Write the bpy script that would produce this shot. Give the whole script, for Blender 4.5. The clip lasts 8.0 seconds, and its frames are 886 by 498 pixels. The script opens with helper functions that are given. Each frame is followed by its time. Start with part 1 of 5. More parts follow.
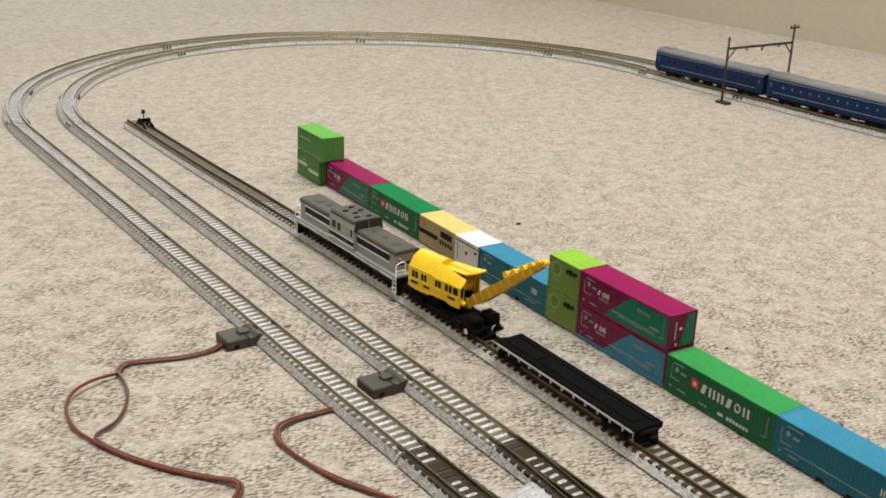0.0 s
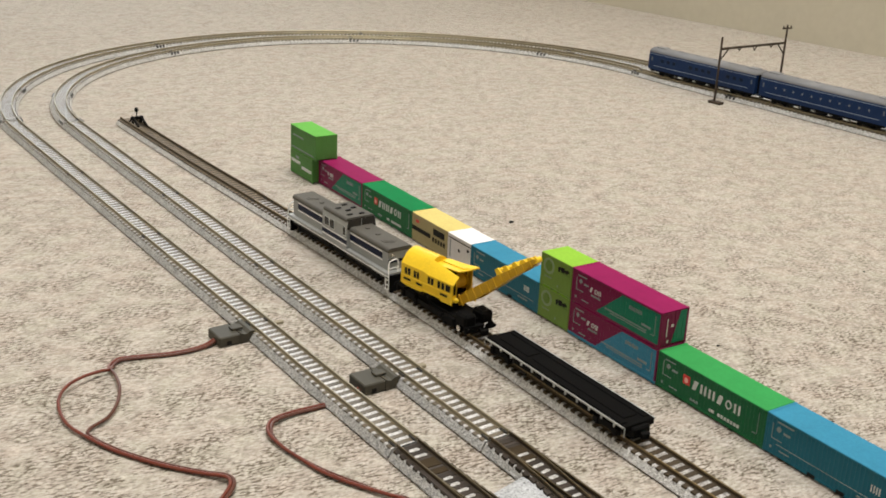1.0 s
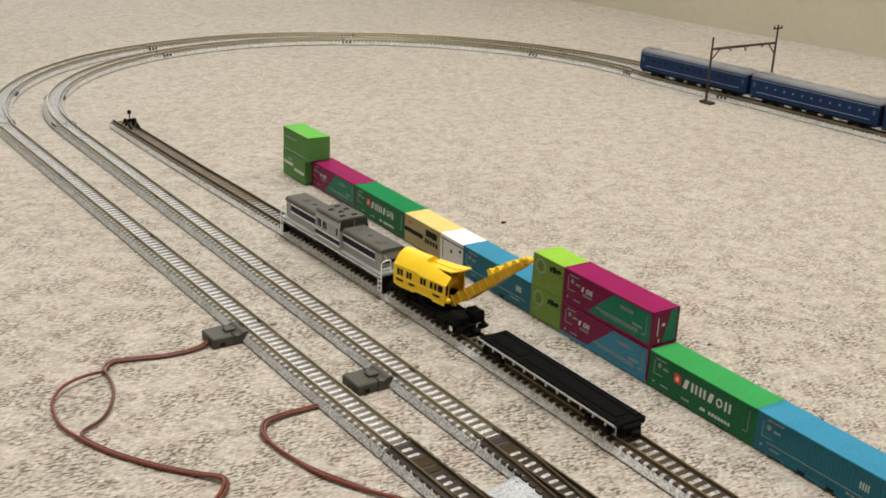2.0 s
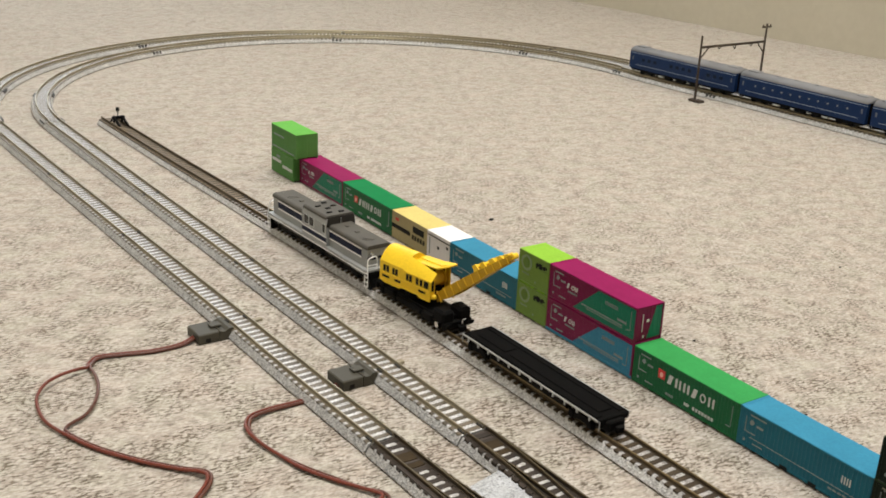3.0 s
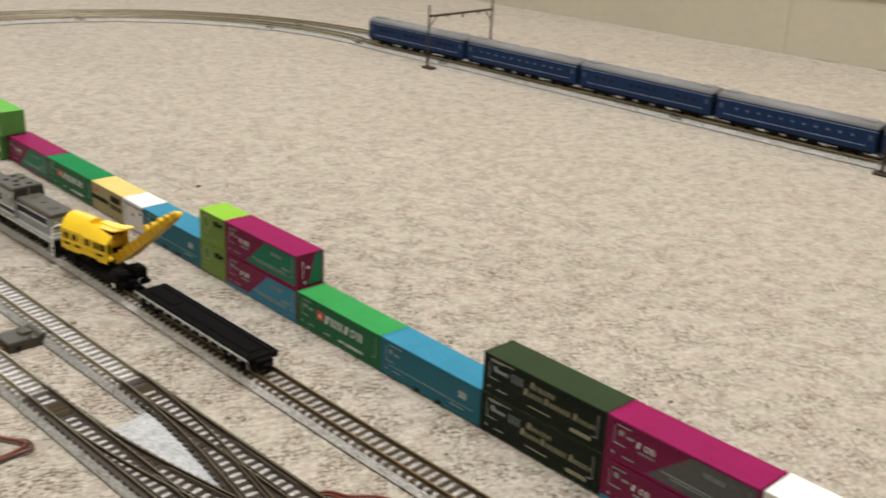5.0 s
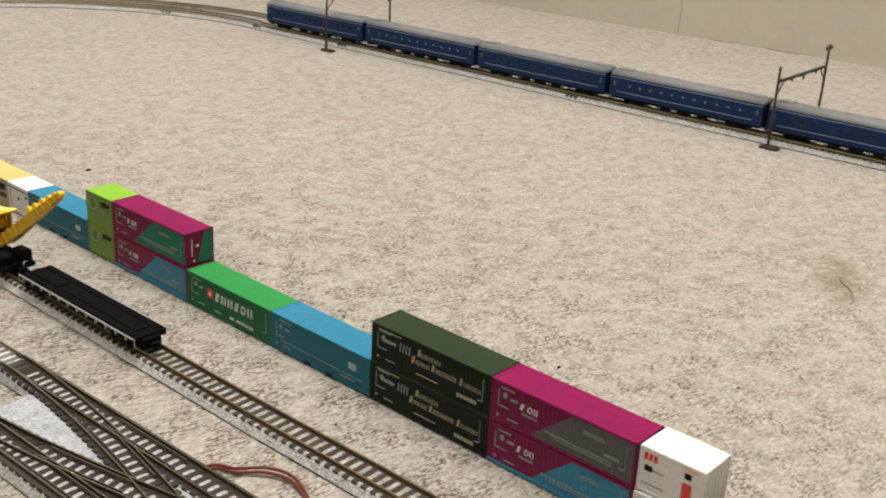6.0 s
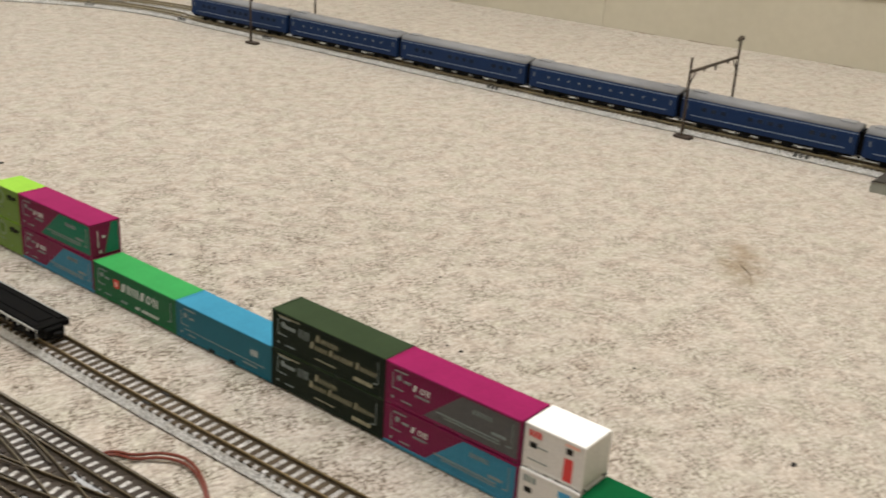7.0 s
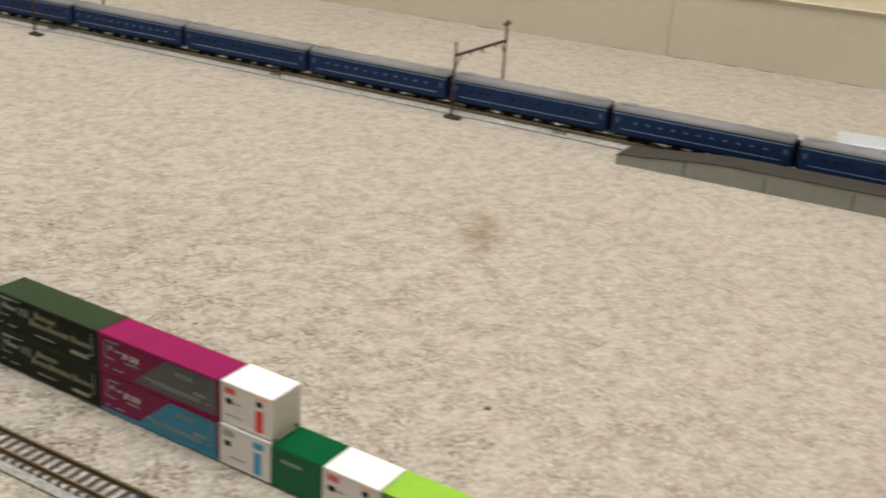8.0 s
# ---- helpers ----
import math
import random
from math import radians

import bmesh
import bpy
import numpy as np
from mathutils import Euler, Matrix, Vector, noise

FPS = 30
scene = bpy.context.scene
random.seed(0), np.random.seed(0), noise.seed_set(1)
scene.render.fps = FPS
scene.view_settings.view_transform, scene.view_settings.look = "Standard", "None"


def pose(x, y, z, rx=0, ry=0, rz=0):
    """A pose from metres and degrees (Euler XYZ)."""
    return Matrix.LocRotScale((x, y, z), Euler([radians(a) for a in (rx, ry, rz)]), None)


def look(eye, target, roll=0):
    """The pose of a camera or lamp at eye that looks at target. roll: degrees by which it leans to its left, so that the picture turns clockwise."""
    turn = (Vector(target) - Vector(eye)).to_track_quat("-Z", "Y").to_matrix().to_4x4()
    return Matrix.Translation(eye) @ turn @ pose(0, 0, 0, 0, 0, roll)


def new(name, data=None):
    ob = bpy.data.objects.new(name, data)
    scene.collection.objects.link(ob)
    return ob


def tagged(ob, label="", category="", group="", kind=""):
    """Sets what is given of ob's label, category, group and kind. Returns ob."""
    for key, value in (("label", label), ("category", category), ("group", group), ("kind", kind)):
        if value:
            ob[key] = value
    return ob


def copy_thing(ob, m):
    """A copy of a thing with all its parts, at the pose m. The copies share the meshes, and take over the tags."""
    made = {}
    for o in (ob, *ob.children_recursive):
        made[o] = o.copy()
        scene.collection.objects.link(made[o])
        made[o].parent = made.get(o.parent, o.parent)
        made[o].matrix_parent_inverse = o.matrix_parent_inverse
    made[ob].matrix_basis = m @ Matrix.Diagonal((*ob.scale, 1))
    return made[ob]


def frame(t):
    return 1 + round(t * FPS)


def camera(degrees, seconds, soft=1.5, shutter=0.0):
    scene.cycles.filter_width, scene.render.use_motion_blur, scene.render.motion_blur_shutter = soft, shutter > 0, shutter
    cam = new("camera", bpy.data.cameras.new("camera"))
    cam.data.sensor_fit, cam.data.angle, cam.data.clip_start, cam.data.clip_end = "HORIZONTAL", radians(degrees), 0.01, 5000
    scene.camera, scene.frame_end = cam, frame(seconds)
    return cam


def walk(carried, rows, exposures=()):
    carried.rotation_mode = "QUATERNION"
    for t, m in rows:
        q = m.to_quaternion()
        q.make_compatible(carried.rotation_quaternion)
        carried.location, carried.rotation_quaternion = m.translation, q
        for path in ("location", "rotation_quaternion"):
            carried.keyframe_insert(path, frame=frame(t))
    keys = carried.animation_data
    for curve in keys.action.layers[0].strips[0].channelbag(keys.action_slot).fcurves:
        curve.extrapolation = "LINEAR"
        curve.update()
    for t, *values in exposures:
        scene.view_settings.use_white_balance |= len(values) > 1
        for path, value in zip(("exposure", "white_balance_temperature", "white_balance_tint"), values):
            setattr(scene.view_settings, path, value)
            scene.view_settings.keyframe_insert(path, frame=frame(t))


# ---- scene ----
cam = camera(44.48, 8.0, soft=1.75, shutter=0.5)
PATH = [
    (0, (-0.32186, -0.05862, 0.22662), (0.69660, 1.51264, -0.47614), 2.20),
    (0.5, (-0.32373, -0.05782, 0.22470), (0.70111, 1.50980, -0.47691), 2.37),
    (1, (-0.32227, -0.06025, 0.22504), (0.70656, 1.50536, -0.47523), 2.45),
    (1.5, (-0.32361, -0.06118, 0.22639), (0.70887, 1.50255, -0.47272), 2.30),
    (3, (-0.32048, -0.06578, 0.22495), (0.72816, 1.48713, -0.47422), 2.46),
    (3.5, (-0.32211, -0.06445, 0.22450), (0.72515, 1.48870, -0.47619), 2.32),
    (4, (-0.32163, -0.06527, 0.22301), (0.73230, 1.48266, -0.47925), 2.10),
    (4.2, (-0.31261, -0.07772, 0.22434), (0.75470, 1.45967, -0.48083), 1.70),
    (4.5, (-0.30281, -0.10103, 0.22544), (0.85235, 1.36867, -0.48561), 2.20),
    (4.7, (-0.28811, -0.11904, 0.22534), (0.90394, 1.31874, -0.49007), 2.10),
    (4.9, (-0.28018, -0.13637, 0.22692), (0.98365, 1.23746, -0.49093), 2.53),
    (5, (-0.28201, -0.14018, 0.22774), (1.01352, 1.20186, -0.49375), 2.68),
    (5.2, (-0.27819, -0.14465, 0.22406), (1.04224, 1.17195, -0.49914), 2.65),
    (6.3, (-0.27646, -0.15565, 0.22195), (1.14365, 1.04541, -0.51342), 3.14),
    (6.5, (-0.27454, -0.15901, 0.22214), (1.15102, 1.03473, -0.51459), 3.04),
    (7, (-0.27128, -0.17347, 0.22373), (1.19109, 0.97418, -0.51407), 3.56),
    (7.5, (-0.26450, -0.20234, 0.22836), (1.26688, 0.84965, -0.51204), 4.01),
    (8, (-0.26255, -0.24110, 0.23167), (1.34860, 0.68533, -0.50720), 4.31),
]
walk(cam, [(t, look(eye, target, roll)) for t, eye, target, roll in PATH],
     [(0, -0.23), (3.0, -0.22), (4.0, -0.21), (5.0, -0.26), (7.0, -0.23), (8.0, -0.30)])

# ---- light ----
world = bpy.data.worlds.new("room_air")
scene.world = world
world.use_nodes = True
world.node_tree.nodes["Background"].inputs[0].default_value = (0.9, 0.88, 0.84, 1)
world.node_tree.nodes["Background"].inputs[1].default_value = 0.05
scene.view_settings.exposure = -0.26


def ceiling_lamp(name, x, y, z, sx, sy, watts, colour):
    lamp = bpy.data.lights.new(name, "AREA")
    lamp.shape, lamp.size, lamp.size_y, lamp.energy, lamp.color = "RECTANGLE", sx, sy, watts, colour
    ob = new(name, lamp)
    ob.matrix_world = pose(x, y, z, 0, 0, 0)
    return ob


COOL_WHITE = (1.0, 0.965, 0.91)
# unseen lamps hung below the ceiling, placed and dimmed to balance the brightness
for lamp_x, lamp_y, watts in ((0.02, 0.12, 57), (-0.2, 3.6, 2), (-2.6, -0.15, 9)):
    ceiling_lamp("ceiling_lamp", lamp_x, lamp_y, 2.12, 1.0, 0.9, watts, COOL_WHITE)
# lamp in an unseen window, added to give the glare on the tracks
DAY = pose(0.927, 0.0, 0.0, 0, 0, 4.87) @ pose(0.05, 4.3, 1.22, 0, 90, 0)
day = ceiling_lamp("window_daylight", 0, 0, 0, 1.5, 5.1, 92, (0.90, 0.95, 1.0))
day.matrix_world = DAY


# ---- materials ----
def nodes_of(name):
    m = bpy.data.materials.new(name)
    m.use_nodes = True
    t = m.node_tree
    return m, t, t.nodes["Principled BSDF"]


def add_noise(t, scale, detail=3.0, rough=0.55, coord="Object", stretch=None, turn=0.0):
    c = t.nodes.new("ShaderNodeTexCoord")
    out = c.outputs[coord]
    if stretch:
        mp = t.nodes.new("ShaderNodeMapping")
        mp.inputs["Scale"].default_value = stretch
        mp.inputs["Rotation"].default_value = (0, 0, radians(turn))
        t.links.new(out, mp.inputs[0])
        out = mp.outputs[0]
    n = t.nodes.new("ShaderNodeTexNoise")
    n.inputs["Scale"].default_value = scale
    n.inputs["Detail"].default_value = detail
    n.inputs["Roughness"].default_value = rough
    t.links.new(out, n.inputs["Vector"])
    return n.outputs["Fac"]


def ramp(t, fac, stops):
    r = t.nodes.new("ShaderNodeValToRGB")
    els = r.color_ramp.elements
    while len(els) < len(stops):
        els.new(0.5)
    for e, (p, c) in zip(els, stops):
        e.position, e.color = p, (*c, 1)
    t.links.new(fac, r.inputs[0])
    return r.outputs[0]


def mixed(t, fac, a, b, mode="MIX"):
    m = t.nodes.new("ShaderNodeMix")
    m.data_type, m.blend_type = "RGBA", mode
    for sock, v in ((m.inputs[0], fac), (m.inputs[6], a), (m.inputs[7], b)):
        if isinstance(v, bpy.types.NodeSocket):
            t.links.new(v, sock)
        else:
            sock.default_value = v if isinstance(v, float) else (*v, 1)
    return m.outputs[2]


def bumped(t, bsdf, fac, strength, distance):
    b = t.nodes.new("ShaderNodeBump")
    b.inputs["Strength"].default_value = strength
    b.inputs["Distance"].default_value = distance
    t.links.new(fac, b.inputs["Height"])
    t.links.new(b.outputs[0], bsdf.inputs["Normal"])


def shade(c, k):
    return tuple(min(1.0, v * k) for v in c)


def plastic(name, col, rough=0.45, spread=0.10, metal=0.0, grain=900.0, relief=0.00003, gloss=0.3):
    """Moulded and painted plastic: cloudy tone, fine grain and uneven gloss."""
    m, t, b = nodes_of(name)
    big = add_noise(t, 60, 3)
    fine = add_noise(t, grain, 2)
    c = ramp(t, big, [(0.3, shade(col, 1 - spread)), (0.7, shade(col, 1 + spread))])
    c = mixed(t, 0.35, c, ramp(t, fine, [(0.35, shade(col, 0.85)), (0.65, shade(col, 1.12))]))
    t.links.new(c, b.inputs["Base Color"])
    r = t.nodes.new("ShaderNodeMapRange")
    r.inputs[3].default_value, r.inputs[4].default_value = rough - 0.08, rough + 0.1
    t.links.new(fine, r.inputs[0])
    t.links.new(r.outputs[0], b.inputs["Roughness"])
    b.inputs["Metallic"].default_value = metal
    b.inputs["Specular IOR Level"].default_value = gloss
    bumped(t, b, fine, 0.25, relief)
    return m


def two_tone(name, col_a, col_b, y_low, y_high, height, rough=0.38, axis="Y"):
    """Paint split by a slanted edge, from y_low at the foot to y_high at the top (metres)."""
    m, t, b = nodes_of(name)
    c = t.nodes.new("ShaderNodeTexCoord")
    sp = t.nodes.new("ShaderNodeSeparateXYZ")
    t.links.new(c.outputs["Object"], sp.inputs[0])
    slope = t.nodes.new("ShaderNodeMath")
    slope.operation = "MULTIPLY_ADD"
    slope.inputs[1].default_value, slope.inputs[2].default_value = (y_high - y_low) / height, y_low
    t.links.new(sp.outputs["Z"], slope.inputs[0])
    less = t.nodes.new("ShaderNodeMath")
    less.operation = "LESS_THAN"
    t.links.new(sp.outputs[axis], less.inputs[0])
    t.links.new(slope.outputs[0], less.inputs[1])
    fine = add_noise(t, 700, 2)
    ca = ramp(t, fine, [(0.3, shade(col_a, 0.88)), (0.7, shade(col_a, 1.1))])
    cb = ramp(t, fine, [(0.3, shade(col_b, 0.88)), (0.7, shade(col_b, 1.1))])
    t.links.new(mixed(t, less.outputs[0], ca, cb), b.inputs["Base Color"])
    b.inputs["Roughness"].default_value = rough
    b.inputs["Specular IOR Level"].default_value = 0.2
    bumped(t, b, fine, 0.2, 0.00003)
    return m


def carpet():
    """Looped pile: short rows of rounded tufts with dark gaps that open in patches, fibre grain and soft mottling."""
    m, t, b = nodes_of("carpet")
    co = t.nodes.new("ShaderNodeTexCoord")

    def math_node(op, x, y):
        n = t.nodes.new("ShaderNodeMath")
        n.operation = op
        for sock, v in zip(n.inputs, (x, y)):
            if isinstance(v, float):
                sock.default_value = v
            else:
                t.links.new(v, sock)
        return n.outputs[0]

    wob = t.nodes.new("ShaderNodeTexNoise")
    wob.inputs["Scale"].default_value = 90
    wob.inputs["Detail"].default_value = 2
    t.links.new(co.outputs["Object"], wob.inputs["Vector"])
    push = t.nodes.new("ShaderNodeVectorMath")
    push.operation = "MULTIPLY_ADD"
    push.inputs[1].default_value = (0.0035, 0.0035, 0)
    t.links.new(wob.outputs["Color"], push.inputs[0])
    t.links.new(co.outputs["Object"], push.inputs[2])
    rows = t.nodes.new("ShaderNodeMapping")
    rows.inputs["Rotation"].default_value = (0, 0, radians(27))
    rows.inputs["Scale"].default_value = (370, 500, 0)
    t.links.new(push.outputs[0], rows.inputs[0])
    tuft = t.nodes.new("ShaderNodeTexVoronoi")
    tuft.voronoi_dimensions = "2D"
    tuft.inputs["Scale"].default_value = 1.0
    tuft.inputs["Randomness"].default_value = 0.5
    t.links.new(rows.outputs[0], tuft.inputs["Vector"])
    tone = t.nodes.new("ShaderNodeSeparateColor")
    t.links.new(tuft.outputs["Color"], tone.inputs[0])
    fibre = add_noise(t, 520, 3, 0.6, stretch=(0.8, 1.2, 1), turn=30)
    worn = add_noise(t, 52, 3, 0.6)
    fleck = add_noise(t, 330, 2, 0.5, stretch=(0.5, 1.5, 1), turn=30)
    dash = add_noise(t, 640, 2, 0.5, stretch=(0.45, 1.5, 1), turn=27)
    glint = add_noise(t, 380, 2, 0.5, stretch=(0.7, 1.3, 1), turn=30)
    dark = add_noise(t, 330, 1, 0.5)
    cloud = add_noise(t, 120, 2, 0.5, stretch=(0.85, 1.2, 1), turn=30)
    tint = add_noise(t, 60, 2, 0.5)
    wide = add_noise(t, 7.0, 3)
    c = ramp(t, fibre, [(0.30, (0.39, 0.355, 0.317)), (0.5, (0.49, 0.45, 0.405)), (0.70, (0.57, 0.53, 0.484))])
    c = mixed(t, 0.8, c, ramp(t, tone.outputs[0], [(0.0, (0.80, 0.79, 0.775)), (0.6, (1.0, 1.0, 1.0))]), "MULTIPLY")
    # pale glints on the tufts, painted into the colour
    c = mixed(t, ramp(t, glint, [(0.56, (0, 0, 0)), (0.66, (0.5, 0.5, 0.5))]), c, (0.66, 0.62, 0.57))
    broken = ramp(t, fleck, [(0.40, (1, 1, 1)), (0.60, (0.25, 0.25, 0.25))])
    gap = math_node("MULTIPLY", ramp(t, tuft.outputs["Distance"], [(0.38, (0, 0, 0)), (0.64, (1, 1, 1))]), broken)
    # tuft contrast strong near the tracks, faded beyond to fit the camera's view
    mp = t.nodes.new("ShaderNodeMapping")
    mp.inputs["Location"].default_value = (0.18 / 0.75, -0.20 / 0.75, 0)
    mp.inputs["Scale"].default_value = (1 / 0.75, 1 / 0.75, 1)
    g = t.nodes.new("ShaderNodeTexGradient")
    g.gradient_type = "SPHERICAL"
    t.links.new(co.outputs["Object"], mp.inputs[0])
    t.links.new(mp.outputs[0], g.inputs[0])
    contrast_fade = ramp(t, g.outputs["Fac"], [(0.2, (0.4, 0.4, 0.4)), (0.5, (0.8, 0.8, 0.8)), (0.76, (1.4, 1.4, 1.4))])
    opening = ramp(t, worn, [(0.44, (0.10, 0.10, 0.10)), (0.60, (0.85, 0.85, 0.85))])
    c = mixed(t, math_node("MULTIPLY", math_node("MULTIPLY", gap, opening), contrast_fade), c, (0.145, 0.12, 0.094))
    tick = math_node("MULTIPLY", ramp(t, dash, [(0.40, (1, 1, 1)), (0.47, (0, 0, 0))]), ramp(t, worn, [(0.42, (0.22, 0.22, 0.22)), (0.58, (0.95, 0.95, 0.95))]))
    c = mixed(t, math_node("MULTIPLY", tick, contrast_fade), c, (0.15, 0.125, 0.098))
    c = mixed(t, ramp(t, dark, [(0.18, (0.8, 0.8, 0.8)), (0.24, (0, 0, 0))]), c, (0.10, 0.085, 0.07))
    c = mixed(t, 0.75, c, ramp(t, cloud, [(0.34, (0.76, 0.745, 0.72)), (0.5, (0.95, 0.945, 0.935)), (0.62, (1.0, 1.0, 1.0))]), "MULTIPLY")
    c = mixed(t, 0.7, c, ramp(t, tint, [(0.36, (0.97, 1.0, 0.96)), (0.5, (1.0, 1.0, 1.0)), (0.64, (1.0, 0.96, 0.945))]), "MULTIPLY")
    c = mixed(t, 0.4, c, ramp(t, wide, [(0.35, (0.88, 0.865, 0.855)), (0.65, (1.0, 1.0, 1.0))]), "MULTIPLY")
    # an old tea-coloured stain
    mp = t.nodes.new("ShaderNodeMapping")
    mp.vector_type = "TEXTURE"
    mp.inputs["Location"].default_value = (0.283, 0.0465, 0)
    mp.inputs["Rotation"].default_value = (0, 0, math.radians(27))
    mp.inputs["Scale"].default_value = (0.045, 0.017, 1)
    g = t.nodes.new("ShaderNodeTexGradient")
    g.gradient_type = "SPHERICAL"
    t.links.new(co.outputs["Object"], mp.inputs[0])
    t.links.new(mp.outputs[0], g.inputs[0])
    blot = ramp(t, add_noise(t, 75, 4, 0.7), [(0.38, (0.15, 0.15, 0.15)), (0.56, (1, 1, 1))])
    patchy = t.nodes.new("ShaderNodeMath")
    patchy.operation = "MULTIPLY"
    t.links.new(ramp(t, g.outputs["Fac"], [(0.0, (0, 0, 0)), (0.5, (0.6, 0.6, 0.6))]), patchy.inputs[0])
    t.links.new(blot, patchy.inputs[1])
    c = mixed(t, patchy.outputs[0], c, (0.21, 0.15, 0.085))
    t.links.new(c, b.inputs["Base Color"])
    b.inputs["Roughness"].default_value = 0.95
    b.inputs["Specular IOR Level"].default_value = 0.15
    pile = math_node("ADD", math_node("MULTIPLY", tuft.outputs["Distance"], -0.55), math_node("MULTIPLY", fleck, 0.5))
    bumped(t, b, pile, 0.65, 0.0014)
    return m


def ballast(name, dark, light, rough=0.24, gloss=0.8, relief=0.5, grime=0.0):
    """Moulded ballast: grains of two sizes, each of its own grey, with uneven gloss and a little dirt."""
    m, t, b = nodes_of(name)
    c = t.nodes.new("ShaderNodeTexCoord")
    cells = []
    for scale in (1250, 2300):
        v = t.nodes.new("ShaderNodeTexVoronoi")
        v.inputs["Scale"].default_value = scale
        t.links.new(c.outputs["Object"], v.inputs["Vector"])
        cells.append(v)
    grey = t.nodes.new("ShaderNodeSeparateColor")
    t.links.new(cells[0].outputs["Color"], grey.inputs[0])
    fine = t.nodes.new("ShaderNodeSeparateColor")
    t.links.new(cells[1].outputs["Color"], fine.inputs[0])
    mid = tuple((a + z) / 2 for a, z in zip(dark, light))
    col = ramp(t, grey.outputs[0], [(0.04, shade(dark, 0.6)), (0.22, dark), (0.55, mid), (0.97, light)])
    col = mixed(t, 0.4, col, ramp(t, fine.outputs[0], [(0.1, dark), (0.9, light)]))
    col = mixed(t, 0.6, col, ramp(t, add_noise(t, 160, 3), [(0.3, (0.70, 0.69, 0.67)), (0.6, (1, 1, 1))]), "MULTIPLY")
    col = mixed(t, ramp(t, add_noise(t, 420, 1), [(0.2, (0.75, 0.75, 0.75)), (0.26, (0, 0, 0))]), col, (0.04, 0.034, 0.028))
    if grime:
        col = mixed(t, ramp(t, add_noise(t, 330, 2), [(0.47, (grime,) * 3), (0.60, (0, 0, 0))]), col, (0.075, 0.06, 0.044))
    t.links.new(col, b.inputs["Base Color"])
    r = t.nodes.new("ShaderNodeMapRange")
    r.inputs[3].default_value, r.inputs[4].default_value = max(0.08, rough - 0.14), rough + 0.16
    t.links.new(fine.outputs[1], r.inputs[0])
    t.links.new(r.outputs[0], b.inputs["Roughness"])
    b.inputs["Specular IOR Level"].default_value = gloss
    bumped(t, b, cells[0].outputs["Distance"], relief, 0.0004)
    return m


def by_piece(name, col, rough, metal=0.0, spread=0.25, gloss=0.15):
    """Small alike pieces, each a little lighter or darker."""
    m, t, b = nodes_of(name)
    o = t.nodes.new("ShaderNodeObjectInfo")
    c = ramp(t, o.outputs["Random"], [(0.0, shade(col, 1 - spread)), (1.0, shade(col, 1 + spread))])
    c = mixed(t, 0.5, c, ramp(t, add_noise(t, 800, 2), [(0.3, (0.7, 0.7, 0.7)), (0.7, (1, 1, 1))]), "MULTIPLY")
    t.links.new(c, b.inputs["Base Color"])
    b.inputs["Roughness"].default_value = rough
    b.inputs["Metallic"].default_value = metal
    b.inputs["Specular IOR Level"].default_value = gloss
    return m


def plaster(name, col, streak=0.12):
    m, t, b = nodes_of(name)
    c = ramp(t, add_noise(t, 3, 4), [(0.3, shade(col, 1 - streak)), (0.7, shade(col, 1 + streak * 0.5))])
    c = mixed(t, 0.4, c, ramp(t, add_noise(t, 90, 3), [(0.3, (0.86, 0.85, 0.83)), (0.7, (1, 1, 1))]), "MULTIPLY")
    t.links.new(c, b.inputs["Base Color"])
    b.inputs["Roughness"].default_value = 0.6
    bumped(t, b, add_noise(t, 350, 3), 0.3, 0.0006)
    return m


